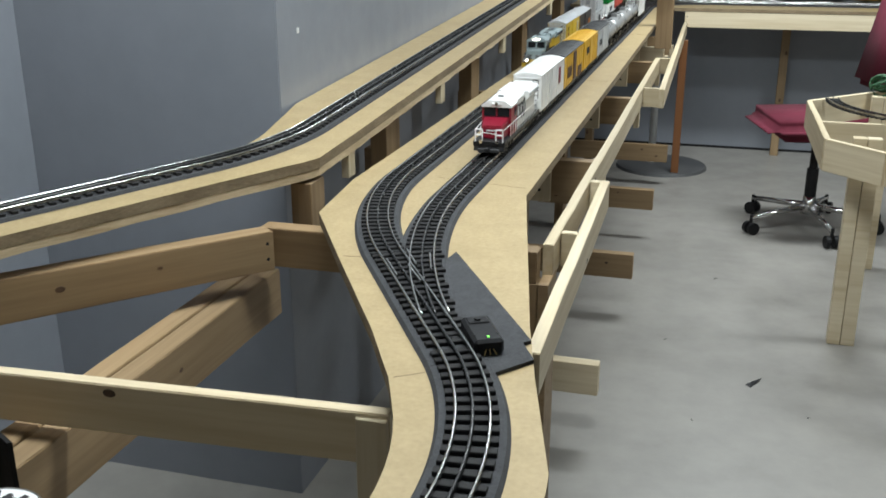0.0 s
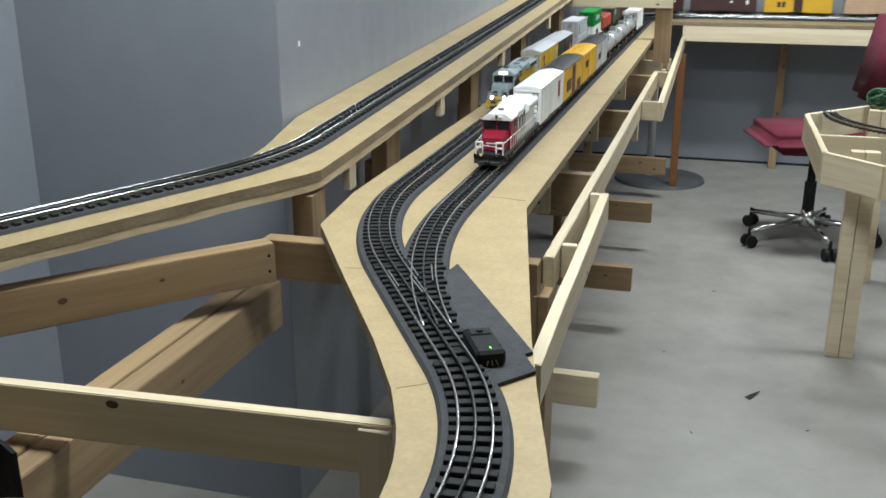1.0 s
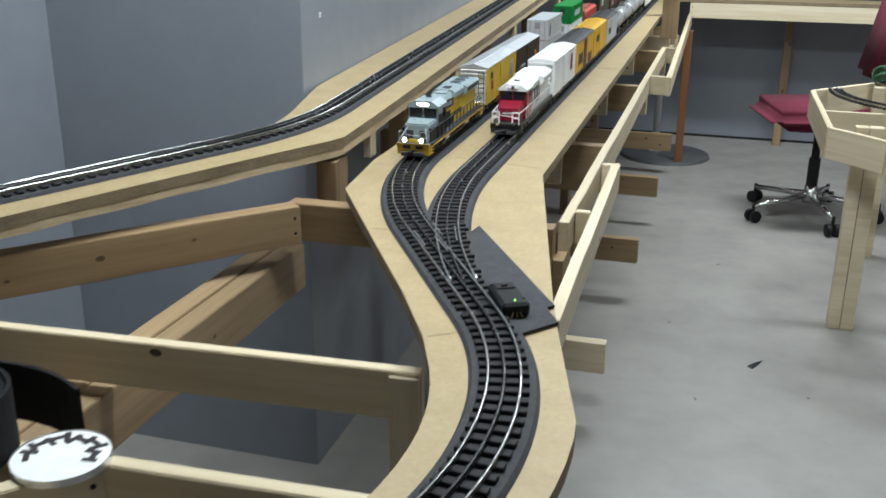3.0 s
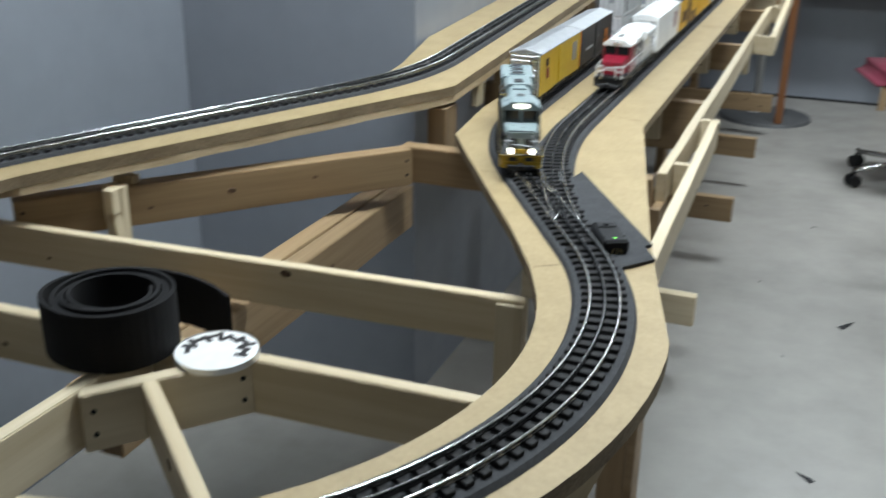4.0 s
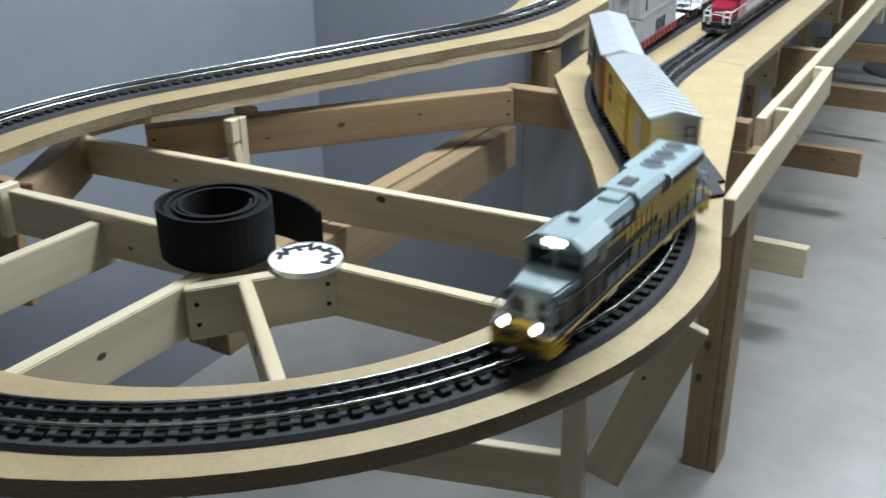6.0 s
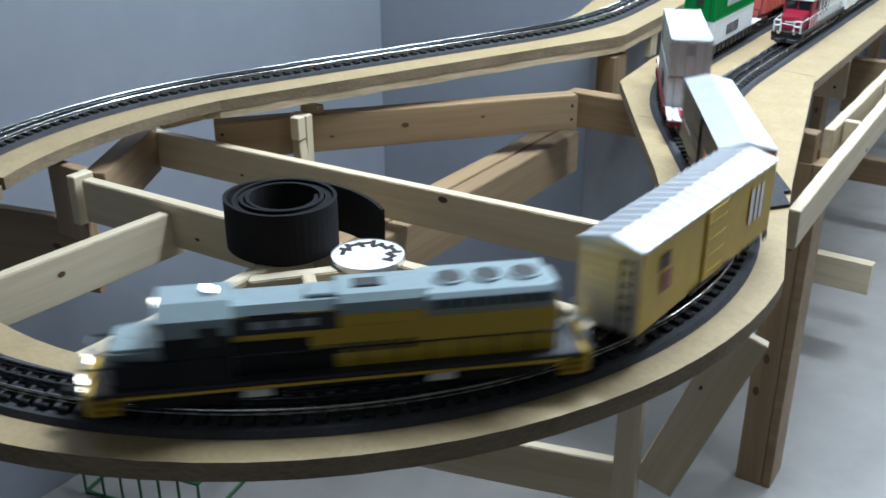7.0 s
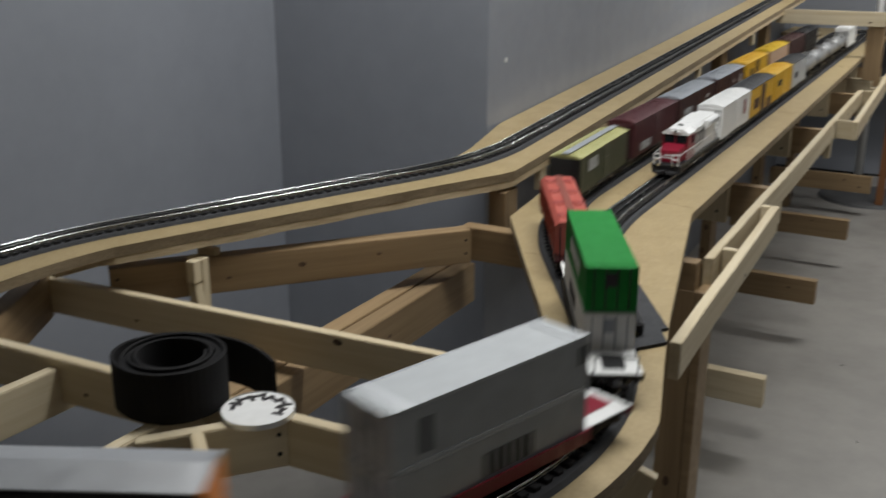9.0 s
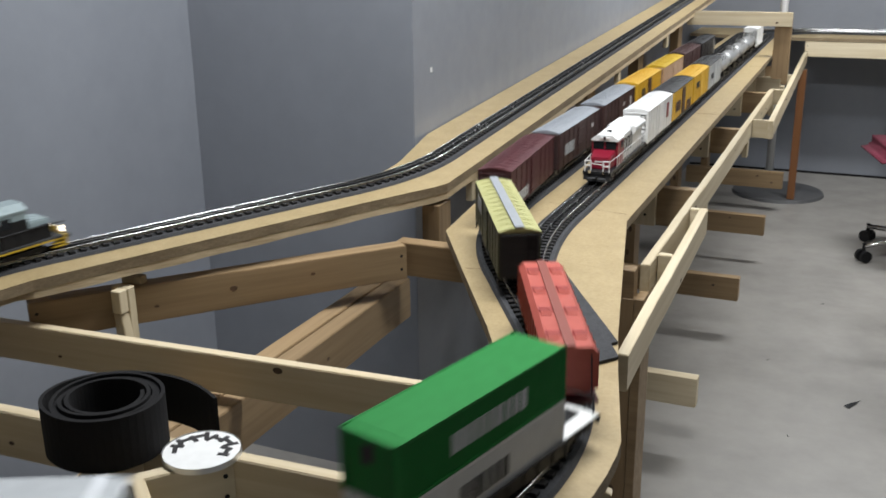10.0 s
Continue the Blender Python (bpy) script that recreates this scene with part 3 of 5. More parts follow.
# ---- switch details ----
def switch_details():
    d = Vector((-math.sin(TURN_A), math.cos(TURN_A)))
    pad = thing("foam_pad", "dark grey foam underlay pad beside the switch", "pad")
    bm = prism(bmesh.new(), [(0.812, 1.935), (0.978, 1.655), (0.970, 1.646), (0.991, 1.605), (0.953, 1.556), (0.905, 1.625), (0.86, 1.72), (0.80, 1.85)], T + 0.0008, T + 0.0052)
    part("sheet", bm, FOAM, pad)
    m = Matrix.Translation((0.925, 1.632, T + 0.0053)) @ Matrix.Rotation(TURN_A - 0.05, 4, "Z")
    mo = thing("switch_motor", "small black switch motor box with a green light", "switch motor", m)
    bm = box(bmesh.new(), -0.017, 0.017, -0.036, 0.036, 0, 0.019, 0.0035)
    part("case", bm, BLACK, mo)
    bm = bmesh.new()
    box(bm, -0.012, 0.012, 0.012, 0.03, 0.019, 0.0205, 0.0005)
    cyl(bm, (0, 0.02, 0.0205), (0, 0.02, 0.0225), 0.004, 12)
    for e in (-1, 1):
        box(bm, e * 0.0195 - 0.004, e * 0.0195 + 0.004, 0.02, 0.03, 0, 0.006, 0.0008)
    part("cap", bm, BLACK, mo)
    for x, y in ((-0.013, 0.03), (0.013, 0.03), (-0.013, -0.02), (0.013, -0.02)):
        part("screw", cyl(bmesh.new(), (x, y, 0.019), (x, y, 0.0196), 0.0018, 8), BLACK, mo)
    part("indicator", box(bmesh.new(), 0.0, 0.0016, -0.027, -0.0245, 0.0185, 0.0197), LED, mo, "lit green indicator")
    part("arm", box(bmesh.new(), -0.034, -0.017, 0.01, 0.015, 0.001, 0.005), BLACK, mo)
    for k in range(3):
        bm = bmesh.new()
        x = -0.004 + 0.004 * k
        cyl(bm, (x, -0.036, 0.008), (x + 0.003 * (k - 1), -0.04, 0.003), 0.0007, 6)
        part("terminal", bm, mat("brass_pin", (0.7, 0.55, 0.25), 0.3, 1.0) if k == 0 else bpy.data.materials["brass_pin"], mo)
    # long ties of the switch, seen between the diverging rails
    sw = thing("switch_ties", "row of black switch ties widening under two tracks", "track")
    t1 = np.array((CX + CR * math.cos(TURN_A), CY + CR * math.sin(TURN_A)))
    across = np.array((math.cos(TURN_A), math.sin(TURN_A)))
    rel = SIDING[:80] - t1
    along_s, apart_s = rel @ np.array(d), rel @ across

    def apart(u):
        """Distance of the siding's centre from the main line's, u metres past the end of the curve."""
        return max(0.0, float(np.interp(u, along_s, apart_s)))
    for i in range(17):
        u = 0.02 + 0.0195 * i
        p = t1 + np.array(d) * u
        w = apart(u)
        m = Matrix.Translation((p[0] + across[0] * (w / 2), p[1] + across[1] * (w / 2), T + BED + 0.0002)) @ Matrix.Rotation(TURN_A, 4, "Z")
        part("long_tie", box(bmesh.new(), -0.026 - w / 2, 0.026 + w / 2 + (0.006 if i % 3 == 0 else 0.002), -0.005, 0.005, 0, TIE_H, 0.0005), TIE, sw, m=m)
    for u, off, turn in ((0.265, -0.0122, 0.0), (0.275, apart(0.275) + 0.0122, -0.22), (0.235, 0.0122, 0.03), (0.30, 0.0235, -0.03)):
        p = t1 + np.array(d) * u + across * off
        m = Matrix.Translation((p[0], p[1], T + BED + TIE_H)) @ Matrix.Rotation(TURN_A + turn, 4, "Z")
        part("guard_rail", box(bmesh.new(), -0.0013, 0.0013, -0.033, 0.033, 0, RAIL_H - 0.0004, 0.0005), RAIL, sw, m=m)
    # seams of the sheets
    for (x0, y0), (x1, y1) in (((0.655, 1.885), (0.70, 1.893)), ((0.853, 1.531), (0.902, 1.565)), ((0.835, 2.325), (0.66, 2.36)), ((0.52, 3.6), (0.83, 3.6)), ((0.52, 4.9), (0.83, 4.9))):
        L = math.hypot(x1 - x0, y1 - y0)
        m = Matrix.Translation((x0, y0, T + 0.0001)) @ Matrix.Rotation(math.atan2(y1 - y0, x1 - x0), 4, "Z")
        tagged(part("seam", box(bmesh.new(), 0, L, -0.0006, 0.0006, 0, 0.0003), MDF_EDGE, m=m), "thin dark joint between fibreboard sheets", "joint", kind="structure")


switch_details()


# ---- loose things in the loop ----
def foam_roll():
    z0, h = T - 0.0305, 0.065
    o = thing("foam_roll", "loosely coiled roll of black foam strip lying on boards", "foam roll", Matrix.Translation((0.475, 1.2, z0)))
    turns, th, n = 5.0, 0.0046, 230

    def strip(name, i0, i1):
        bm = bmesh.new()
        rows = []
        for i in range(i0, i1 + 1):
            f = i / n
            k = max(0.0, (i - (n - 26)) / 26)
            a = radians(50) + (1 - f) * turns * 2 * math.pi
            r = 0.040 + 0.0057 * f * turns + 0.0012 * math.sin(a * 2.3) + 0.055 * k ** 1.5
            lean = 0.0025 * math.sin(f * 9) - 0.032 * k * k
            c, s = math.cos(a), math.sin(a)
            rows.append([bm.verts.new(((r + q) * c, (r + q) * s, z + lean)) for q, z in ((0, 0.0), (th, 0.0), (th, h), (0, h))])
        for p, q in zip(rows, rows[1:]):
            for j in range(4):
                m = (j + 1) % 4
                bm.faces.new((p[j], p[m], q[m], q[j]))
        bm.faces.new(rows[0])
        bm.faces.new(rows[-1][::-1])
        bmesh.ops.recalc_face_normals(bm, faces=bm.faces[:])
        part(name, bm, RUBBER, o)
    strip("coil", 0, n - 26)
    strip("loose_end", n - 26, n)


foam_roll()


def round_tag():
    o = thing("round_badge", "round white badge with a dark scribbled band lying on boards", "badge", Matrix.Translation((0.588, 1.224, T - 0.027)) @ Matrix.Rotation(radians(20), 4, "Z"))
    bm = bmesh.new()
    bmesh.ops.create_cone(bm, cap_ends=True, segments=48, radius1=0.043, radius2=0.045, depth=0.006)
    part("disc", bm, WHITE, o)
    bm = bmesh.new()
    bmesh.ops.create_cone(bm, cap_ends=False, segments=48, radius1=0.0462, radius2=0.0462, depth=0.0075)
    part("rim", bm, SILVER, o)
    rnd = random.Random(4)
    for k in range(15):
        a = radians(-20 + k * 14.5)
        r = 0.032 + rnd.uniform(-0.004, 0.003)
        m = Matrix.Translation((r * math.cos(a), r * math.sin(a), 0.0031)) @ Matrix.Rotation(a + (0.15, 1.45, -0.5, 0.1, 1.7)[k % 5], 4, "Z")
        part("print_bar", box(bmesh.new(), -rnd.uniform(0.006, 0.010), 0.008, -0.0028, 0.0028, 0, 0.0005 + 0.00002 * k), DARKBOX, o, m=m)


round_tag()


# ---- across the room ----
def side_table():
    z = T - 0.18
    o = thing("side_bench", "pale pine open bench frame with angled corner", "bench", Matrix.Translation((0, 0, 0)))
    pts = [(1.737, 4.777), (1.478, 4.503), (1.487, 3.81), (1.639, 3.651), (2.9, 3.62)]
    for k, (p, q) in enumerate(zip(pts, pts[1:])):
        board("rail", (*p, z), (*q, z), 0.019, 0.1, PINE, "", seed=100 + k, parent=o)
    board("rail", (1.737, 4.777, z), (2.9, 4.8, z), 0.019, 0.1, PINE, "", seed=107, parent=o)
    board("crosspiece", (1.49, 4.16, z - 0.012), (2.8, 4.16, z - 0.012), 0.019, 0.085, PINE, "", seed=109, parent=o)
    board("crosspiece", (2.1, 3.64, z - 0.012), (2.1, 4.78, z - 0.012), 0.019, 0.085, PINE, "", seed=111, parent=o)
    for x, y in ((1.57, 3.86), (2.75, 3.66), (2.7, 4.7), (1.72, 4.68)):
        part("leg", box(bmesh.new(), x, x + 0.04, y, y + 0.04, 0, z - 0.005, 0.0015), PINE, o)
        part("leg", box(bmesh.new(), x + 0.042, x + 0.085, y, y + 0.04, 0, z - 0.005, 0.0015), PINE, o)
    # loose curved track section
    tr = thing("loose_track_section", "loose curved three-rail track section resting on the bench frame", "track")
    line = np.array(arc_pts((1.98, 4.5), 0.42, radians(175), radians(250)))
    hh = [z - T + 0.001] * len(line)
    for u, m_ in ((-0.0168, RAIL), (0.0168, RAIL), (0, RAIL_DARK)):
        part("rail", sweep(bmesh.new(), line, [(u - 0.0013, 0.006), (u + 0.0013, 0.006), (u + 0.0013, 0.013), (u - 0.0013, 0.013)], hh), m_, tr)
    for k in range(0, len(line) - 1, 2):
        p = line[k]
        a = math.atan2(p[1] - 4.5, p[0] - 1.98)
        part("tie", box(bmesh.new(), -0.026, 0.026, -0.005, 0.005, 0, 0.005), TIE, tr, m=Matrix.Translation((p[0], p[1], z + 0.001)) @ Matrix.Rotation(a, 4, "Z"))
    # green wire bundle
    wb = thing("wire_bundle", "tangled bundle of green wire on the bench corner", "wire", Matrix.Translation((1.76, 4.74, z)))
    rnd = random.Random(8)
    for k in range(7):
        bm = bmesh.new()
        r = 0.03 + 0.006 * k % 0.02
        pts = [Vector((r * math.cos(t), r * math.sin(t), 0.03 + 0.012 * math.sin(t * 2 + k))) for t in np.linspace(0, 2 * math.pi, 15)]
        rot = Euler((rnd.uniform(-0.8, 0.8), rnd.uniform(-0.8, 0.8), 0)).to_matrix()
        pts = [rot @ (p - Vector((0, 0, 0.03))) + Vector((0, 0, 0.035)) for p in pts]
        rings = []
        for i in range(14):
            ax = (pts[(i + 1) % 14] - pts[i - 1 if i else 13]).normalized()
            u = ax.orthogonal().normalized()
            w = ax.cross(u)
            rings.append([bm.verts.new(pts[i] + 0.005 * (u * math.cos(q) + w * math.sin(q))) for q in np.linspace(0, 2 * math.pi, 7)[:-1]])
        for i in range(13):
            for j in range(6):
                k2 = (j + 1) % 6
                bm.faces.new((rings[i][j], rings[i][k2], rings[i + 1][k2], rings[i + 1][j]))
        part("loop", bm, GREENFUZZ, wb)


side_table()


def office_chair():
    o = thing("office_chair", "burgundy fabric swivel chair on a chrome five-star base", "chair", Matrix.Translation((1.585, 5.21, 0)) @ Matrix.Rotation(radians(14), 4, "Z"))
    for k in range(5):
        a = radians(200 + 72 * k)
        c, s = math.cos(a), math.sin(a)
        bm = bmesh.new()
        cyl(bm, (0.03 * c, 0.03 * s, 0.105), (0.3 * c, 0.3 * s, 0.075), 0.016, 8, 0.011)
        arm = part("base_arm", bm, CHROME, o, smooth=True)
        bm = bmesh.new()
        cyl(bm, (0.3 * c, 0.3 * s, 0.045), (0.3 * c, 0.3 * s, 0.09), 0.008, 8)
        for e in (-1, 1):
            px, py = 0.3 * c - 0.018 * s * e, 0.3 * s + 0.018 * c * e
            cyl(bm, (px - 0.009 * -s, py - 0.009 * c, 0.0285), (px + 0.009 * -s, py + 0.009 * c, 0.0285), 0.028, 14)
        part("caster", bm, BLACK, o)
    bm = bmesh.new()
    cyl(bm, (0, 0, 0.07), (0, 0, 0.15), 0.035, 16, 0.028)
    part("hub", bm, CHROME, o, smooth=True)
    bm = bmesh.new()
    cyl(bm, (0, 0, 0.15), (0, 0, 0.28), 0.026, 14)
    cyl(bm, (0, 0, 0.28), (0, 0, 0.43), 0.018, 14)
    part("gas_column", bm, BLACK, o)
    bm = box(bmesh.new(), -0.12, 0.14, -0.07, 0.07, 0.41, 0.435, 0.006)
    part("seat_plate", bm, BLACK, o)
    bm = bmesh.new()
    box(bm, -0.275, 0.22, -0.24, 0.24, 0.435, 0.53)
    bmesh.ops.bevel(bm, geom=bm.edges[:], offset=0.045, segments=5, affect="EDGES")
    for v in bm.verts:
        if v.co.z < 0.47:
            v.co.x *= 0.82
            v.co.y *= 0.86
        v.co.z += 0.02 * (1 - (v.co.x / 0.25) ** 2) * (1 if v.co.z > 0.48 else 0)
    part("seat", bm, BURGUNDY, o, smooth=True)
    bm = bmesh.new()
    box(bm, 0.19, 0.255, -0.21, 0.21, 0.64, 1.04)
    bmesh.ops.bevel(bm, geom=bm.edges[:], offset=0.03, segments=4, affect="EDGES")
    for v in bm.verts:
        v.co.x += (v.co.z - 0.64) * 0.22 + 0.25 * v.co.y * v.co.y * -1.0
        k = (v.co.z - 0.84) / 0.2
        v.co.y *= 1.0 - 0.18 * k * k
    part("backrest", bm, BURGUNDY, o, smooth=True)
    bm = bmesh.new()
    cyl(bm, (0.12, 0, 0.42), (0.29, 0, 0.46), 0.012, 8)
    cyl(bm, (0.29, 0, 0.46), (0.30, 0, 0.80), 0.012, 8)
    part("back_bar", bm, BLACK, o)


office_chair()


def wire_rack():
    o = thing("wire_rack", "dark green wire rack lying on the concrete floor", "rack", Matrix.Translation((-0.33, 1.36, 0)) @ Matrix.Rotation(radians(12), 4, "Z"))
    for z in (0.006, 0.11):
        for y in (0, 0.2):
            part("long_wire", cyl(bmesh.new(), (0, y, z), (0.30, y, z), 0.004, 8), GREENFUZZ, o)
        for x in (0, 0.30):
            part("short_wire", cyl(bmesh.new(), (x, 0, z), (x, 0.2, z), 0.004, 8), GREENFUZZ, o)
    for k in range(7):
        for y in (0, 0.2):
            part("upright_wire", cyl(bmesh.new(), (0.05 * k, y, 0.006), (0.05 * k, y, 0.11), 0.003, 8), GREENFUZZ, o)


wire_rack()


def floor_things():
    o = thing("floor_disc", "flat dark round plate lying on the concrete floor", "plate", Matrix.Translation((0.857, 6.22, 0)))
    bm = bmesh.new()
    bmesh.ops.create_cone(bm, cap_ends=True, segments=48, radius1=0.255, radius2=0.248, depth=0.016, matrix=Matrix.Translation((0, 0, 0.008)))
    part("plate", bm, mat("dark_plate", (0.05, 0.052, 0.055), 0.5, 0, (0.09, 0.09, 0.092), 12, bump=0.1), o)
    p = thing("thin_pole", "thin brown wooden pole standing beside the table", "pole")
    part("shaft", box(bmesh.new(), 0.922, 0.962, 6.02, 6.045, 0.0162, T - 0.145, 0.002), mat("brown_wood", (0.19, 0.075, 0.025), 0.5, 0, (0.13, 0.05, 0.018), 60, (1, 1, 0.05), 0.2), p)
    w = thing("white_column", "white round steel column on a flat base", "column", Matrix.Translation((0.795, 6.3, 0.016)))
    bm = cyl(bmesh.new(), (0, 0, 0.012), (0, 0, 2.69), 0.021, 18)
    part("tube", bm, WHITE, w, smooth=True)
    part("foot", cyl(bmesh.new(), (0, 0, 0), (0, 0, 0.012), 0.05, 18), WHITE, w)
    for k, (x, y, a, s) in enumerate(((1.335, 3.486, 1.0, 1.0), (1.16, 3.2, 2.0, 0.22), (1.48, 3.3, 0.3, 0.18), (1.05, 3.75, 0.8, 0.2), (1.2, 4.4, 0.5, 0.25), (1.253, 2.573, 2.6, 0.7))):
        bm = bmesh.new()
        vs = [bm.verts.new(v) for v in ((-0.035, -0.008, 0.001), (0.04, 0, 0.006), (-0.03, 0.014, 0.002), (-0.02, 0.002, 0.012))]
        for f in ((0, 1, 3), (1, 2, 3), (2, 0, 3), (0, 2, 1)):
            bm.faces.new([vs[i] for i in f])
        tagged(part("floor_scrap", bm, CHARCOAL, m=Matrix.Translation((x, y, 0)) @ Matrix.Rotation(a, 4, "Z") @ Matrix.Diagonal((s, s, s, 1))), "small dark scrap lying on the concrete floor", "scrap", "floor scraps")
    n = thing("wall_chip", "tiny pale chip in the wall paint", "mark", Matrix.Translation((0.2502, 2.655, 1.115)))
    part("chip", box(bmesh.new(), 0, 0.0015, -0.006, 0.006, -0.006, 0.006, 0.0006), WHITE, n)


floor_things()


# ---- rolling stock: front towards +x, z = 0 on the rail tops ----
def truck(host, x, axles=2, sx=0.034):
    t = part("truck", box(bmesh.new(), -sx * 0.6, sx * 0.6, -0.012, 0.012, 0.008, 0.013), BLACK, host, m=Matrix.Translation((x, 0, 0)))
    half = sx * (axles - 1) / 2 if axles == 2 else sx * 0.82
    for e in (-1, 1):
        bm = bmesh.new()
        extrude_x(bm, [(e * 0.0225, 0.005), (e * 0.0255, 0.005), (e * 0.0255, 0.013), (e * 0.0225, 0.013)], -half - 0.010, half + 0.010)
        for k in range(axles):
            px = -half + 2 * half * k / (axles - 1)
            box(bm, px - 0.005, px + 0.005, e * 0.0245 - 0.002, e * 0.0245 + 0.003, 0.004, 0.013, 0.0008)
            if k:
                pm = px - half / (axles - 1)
                for j in (-0.003, 0.003):
                    cyl(bm, (pm + j, e * 0.0245, 0.003), (pm + j, e * 0.0245, 0.012), 0.002, 6)
        part("side_frame", bm, BLACK, t)
    for k in range(axles):
        px = -half + 2 * half * k / (axles - 1)
        bm = bmesh.new()
        for e in (-1, 1):
            cyl(bm, (px, e * 0.0145, 0.0092), (px, e * 0.0185, 0.0092), 0.0092, 14)
        cyl(bm, (px, -0.018, 0.0092), (px, 0.018, 0.0092), 0.0025, 6)
        part("wheelset", bm, TREAD, t)
    return t


def coupler(host, x, e):
    bm = bmesh.new()
    box(bm, min(x, x + e * 0.016), max(x, x + e * 0.016), -0.003, 0.003, 0.0095, 0.0145)
    box(bm, min(x + e * 0.012, x + e * 0.02), max(x + e * 0.012, x + e * 0.02), -0.005, 0.004, 0.0085, 0.016, 0.001)
    part("coupler", bm, BLACK, host)


def bars(host, rnd_seed, x0, x1, y, z0, z1, material, n, name="lettering_bar", tilt=0.0):
    """Unreadable lettering on a side as plain bars."""
    rnd = random.Random(rnd_seed)
    e = 1 if y > 0 else -1
    w = (x1 - x0) / n
    for k in range(n):
        bm = bmesh.new()
        a = x0 + w * k
        box(bm, a, a + w * rnd.uniform(0.55, 0.8), y - 0.0003, y + 0.0003, z0, z1)
        if tilt:
            for v in bm.verts:
                v.co.x += (v.co.z - z0) * tilt
        part(name, bm, material, host)


def box_car(label, length, side, roof, end=None, high=0.084, ribs=9, door=None, marks=(), seamless=False, roofwalk=None, group="moving train", roofribs=True):
    o = thing("box_car", label, "boxcar", group=group)
    h, w = length / 2, 0.0325
    base = 0.017
    end = end or side
    part("body", box(bmesh.new(), -h, h, -w, w, base, base + high, 0.0008), side, o)
    bm = bmesh.new()
    t = base + high
    if roof is SILVER:
        extrude_x(bm, [(-w - 0.0012, t - 0.001), (-w - 0.0012, t + 0.0005), (0, t + 0.0085), (w + 0.0012, t + 0.0005), (w + 0.0012, t - 0.001)], -h - 0.0008, h + 0.0008)
    else:
        extrude_x(bm, [(-w - 0.0012, t - 0.001), (-w - 0.0012, t + 0.001), (-w * 0.55, t + 0.0042), (0, t + 0.0062), (w * 0.55, t + 0.0042), (w + 0.0012, t + 0.001), (w + 0.0012, t - 0.001)], -h - 0.0008, h + 0.0008)
    part("roof", bm, roof, o)
    if roofribs:
        n = max(6, int(length / (0.018 if roof is SILVER else 0.026)))
        for k in range(n + 1):
            x = -h + 0.003 + (length - 0.006) * k / n
            bm = bmesh.new()
            if roof is SILVER:
                extrude_x(bm, [(-w - 0.0014, t + 0.0003), (0, t + 0.0085), (w + 0.0014, t + 0.0003), (w + 0.0014, t + 0.0017), (0, t + 0.0101), (-w - 0.0014, t + 0.0017)], x - 0.003, x + 0.003)
                part("roof_rib", bm, roof, o)
                continue
            extrude_x(bm, [(-w - 0.0014, t + 0.0008), (-w * 0.55, t + 0.0042), (0, t + 0.0062), (w * 0.55, t + 0.0042), (w + 0.0014, t + 0.0008), (w * 0.55, t + 0.0054), (0, t + 0.0074), (-w * 0.55, t + 0.0054)], x - 0.0008, x + 0.0008)
            part("roof_rib", bm, roof, o)
    if roofwalk:
        part("roof_walk", box(bmesh.new(), -h, h, -0.0075, 0.0075, t + 0.0076, t + 0.009), roofwalk, o)
    for e in (-1, 1):
        n = 9
        ep = part("end_panel", box(bmesh.new(), *sorted((e * h, e * (h + 0.0006))), -w + 0.0015, w - 0.0015, base + 0.001, t - 0.002), end, o)
        for k in range(n):
            z = base + 0.006 + (high - 0.012) * k / (n - 1)
            part("end_rib", box(bmesh.new(), *sorted((e * h, e * (h + 0.0018))), -w + 0.003, w - 0.003, z - 0.0022, z + 0.0022, 0.0006), end, ep)
        bm = bmesh.new()
        for k in range(7):
            z = base + 0.004 + 0.0115 * k
            box(bm, e * h + 0.0016, e * h + 0.0026, 0.013, 0.026, z, z + 0.0012)
        box(bm, e * h + 0.0016, e * h + 0.0026, 0.0128, 0.014, base, base + 0.075)
        box(bm, e * h + 0.0016, e * h + 0.0026, 0.025, 0.0262, base, base + 0.075)
        part("end_ladder", bm, BLACK, o)
        if not seamless:
            for k in range(ribs + 1):
                x = -h + 0.002 + (length - 0.004) * k / ribs
                if abs(x) < 0.026:
                    continue
                part("side_rib", box(bmesh.new(), x - 0.0009, x + 0.0009, e * w - 0.001 * 0, e * (w + 0.0011), base + 0.002, t - 0.002), side, o)
        bm = bmesh.new()
        y0, y1 = e * (w + 0.0003), e * (w + 0.0022)
        dh = 0.024
        box(bm, -dh, dh, min(y0, y1), max(y0, y1), base + 0.004, t - 0.004, 0.0004)
        dr = part("door", bm, door or side, o)
        for k in range(4):
            z = base + 0.012 + 0.018 * k
            part("door_rib", box(bmesh.new(), -dh + 0.002, dh - 0.002, min(y1, y1 + e * 0.0008), max(y1, y1 + e * 0.0008), z, z + 0.0012), door or side, dr)
        part("door_track", box(bmesh.new(), -0.05, 0.052, min(e * w, e * (w + 0.003)), max(e * w, e * (w + 0.003)), base + 0.0005, base + 0.003), BLACK, o)
        part("step", box(bmesh.new(), h - 0.012, h - 0.002, e * w - 0.001, e * w + 0.001, 0.008, base), BLACK, o)
        part("step", box(bmesh.new(), -h + 0.002, -h + 0.012, e * w - 0.001, e * w + 0.001, 0.008, base), BLACK, o)
        for k, (x0, x1, z0, z1, m_, n) in enumerate(marks):
            # the same marks read from either side
            a, b = (x0, x1) if e < 0 else (-x1, -x0)
            bars(o, 5 + k, a, b, e * (w + 0.0014), base + z0, base + z1, m_, n)
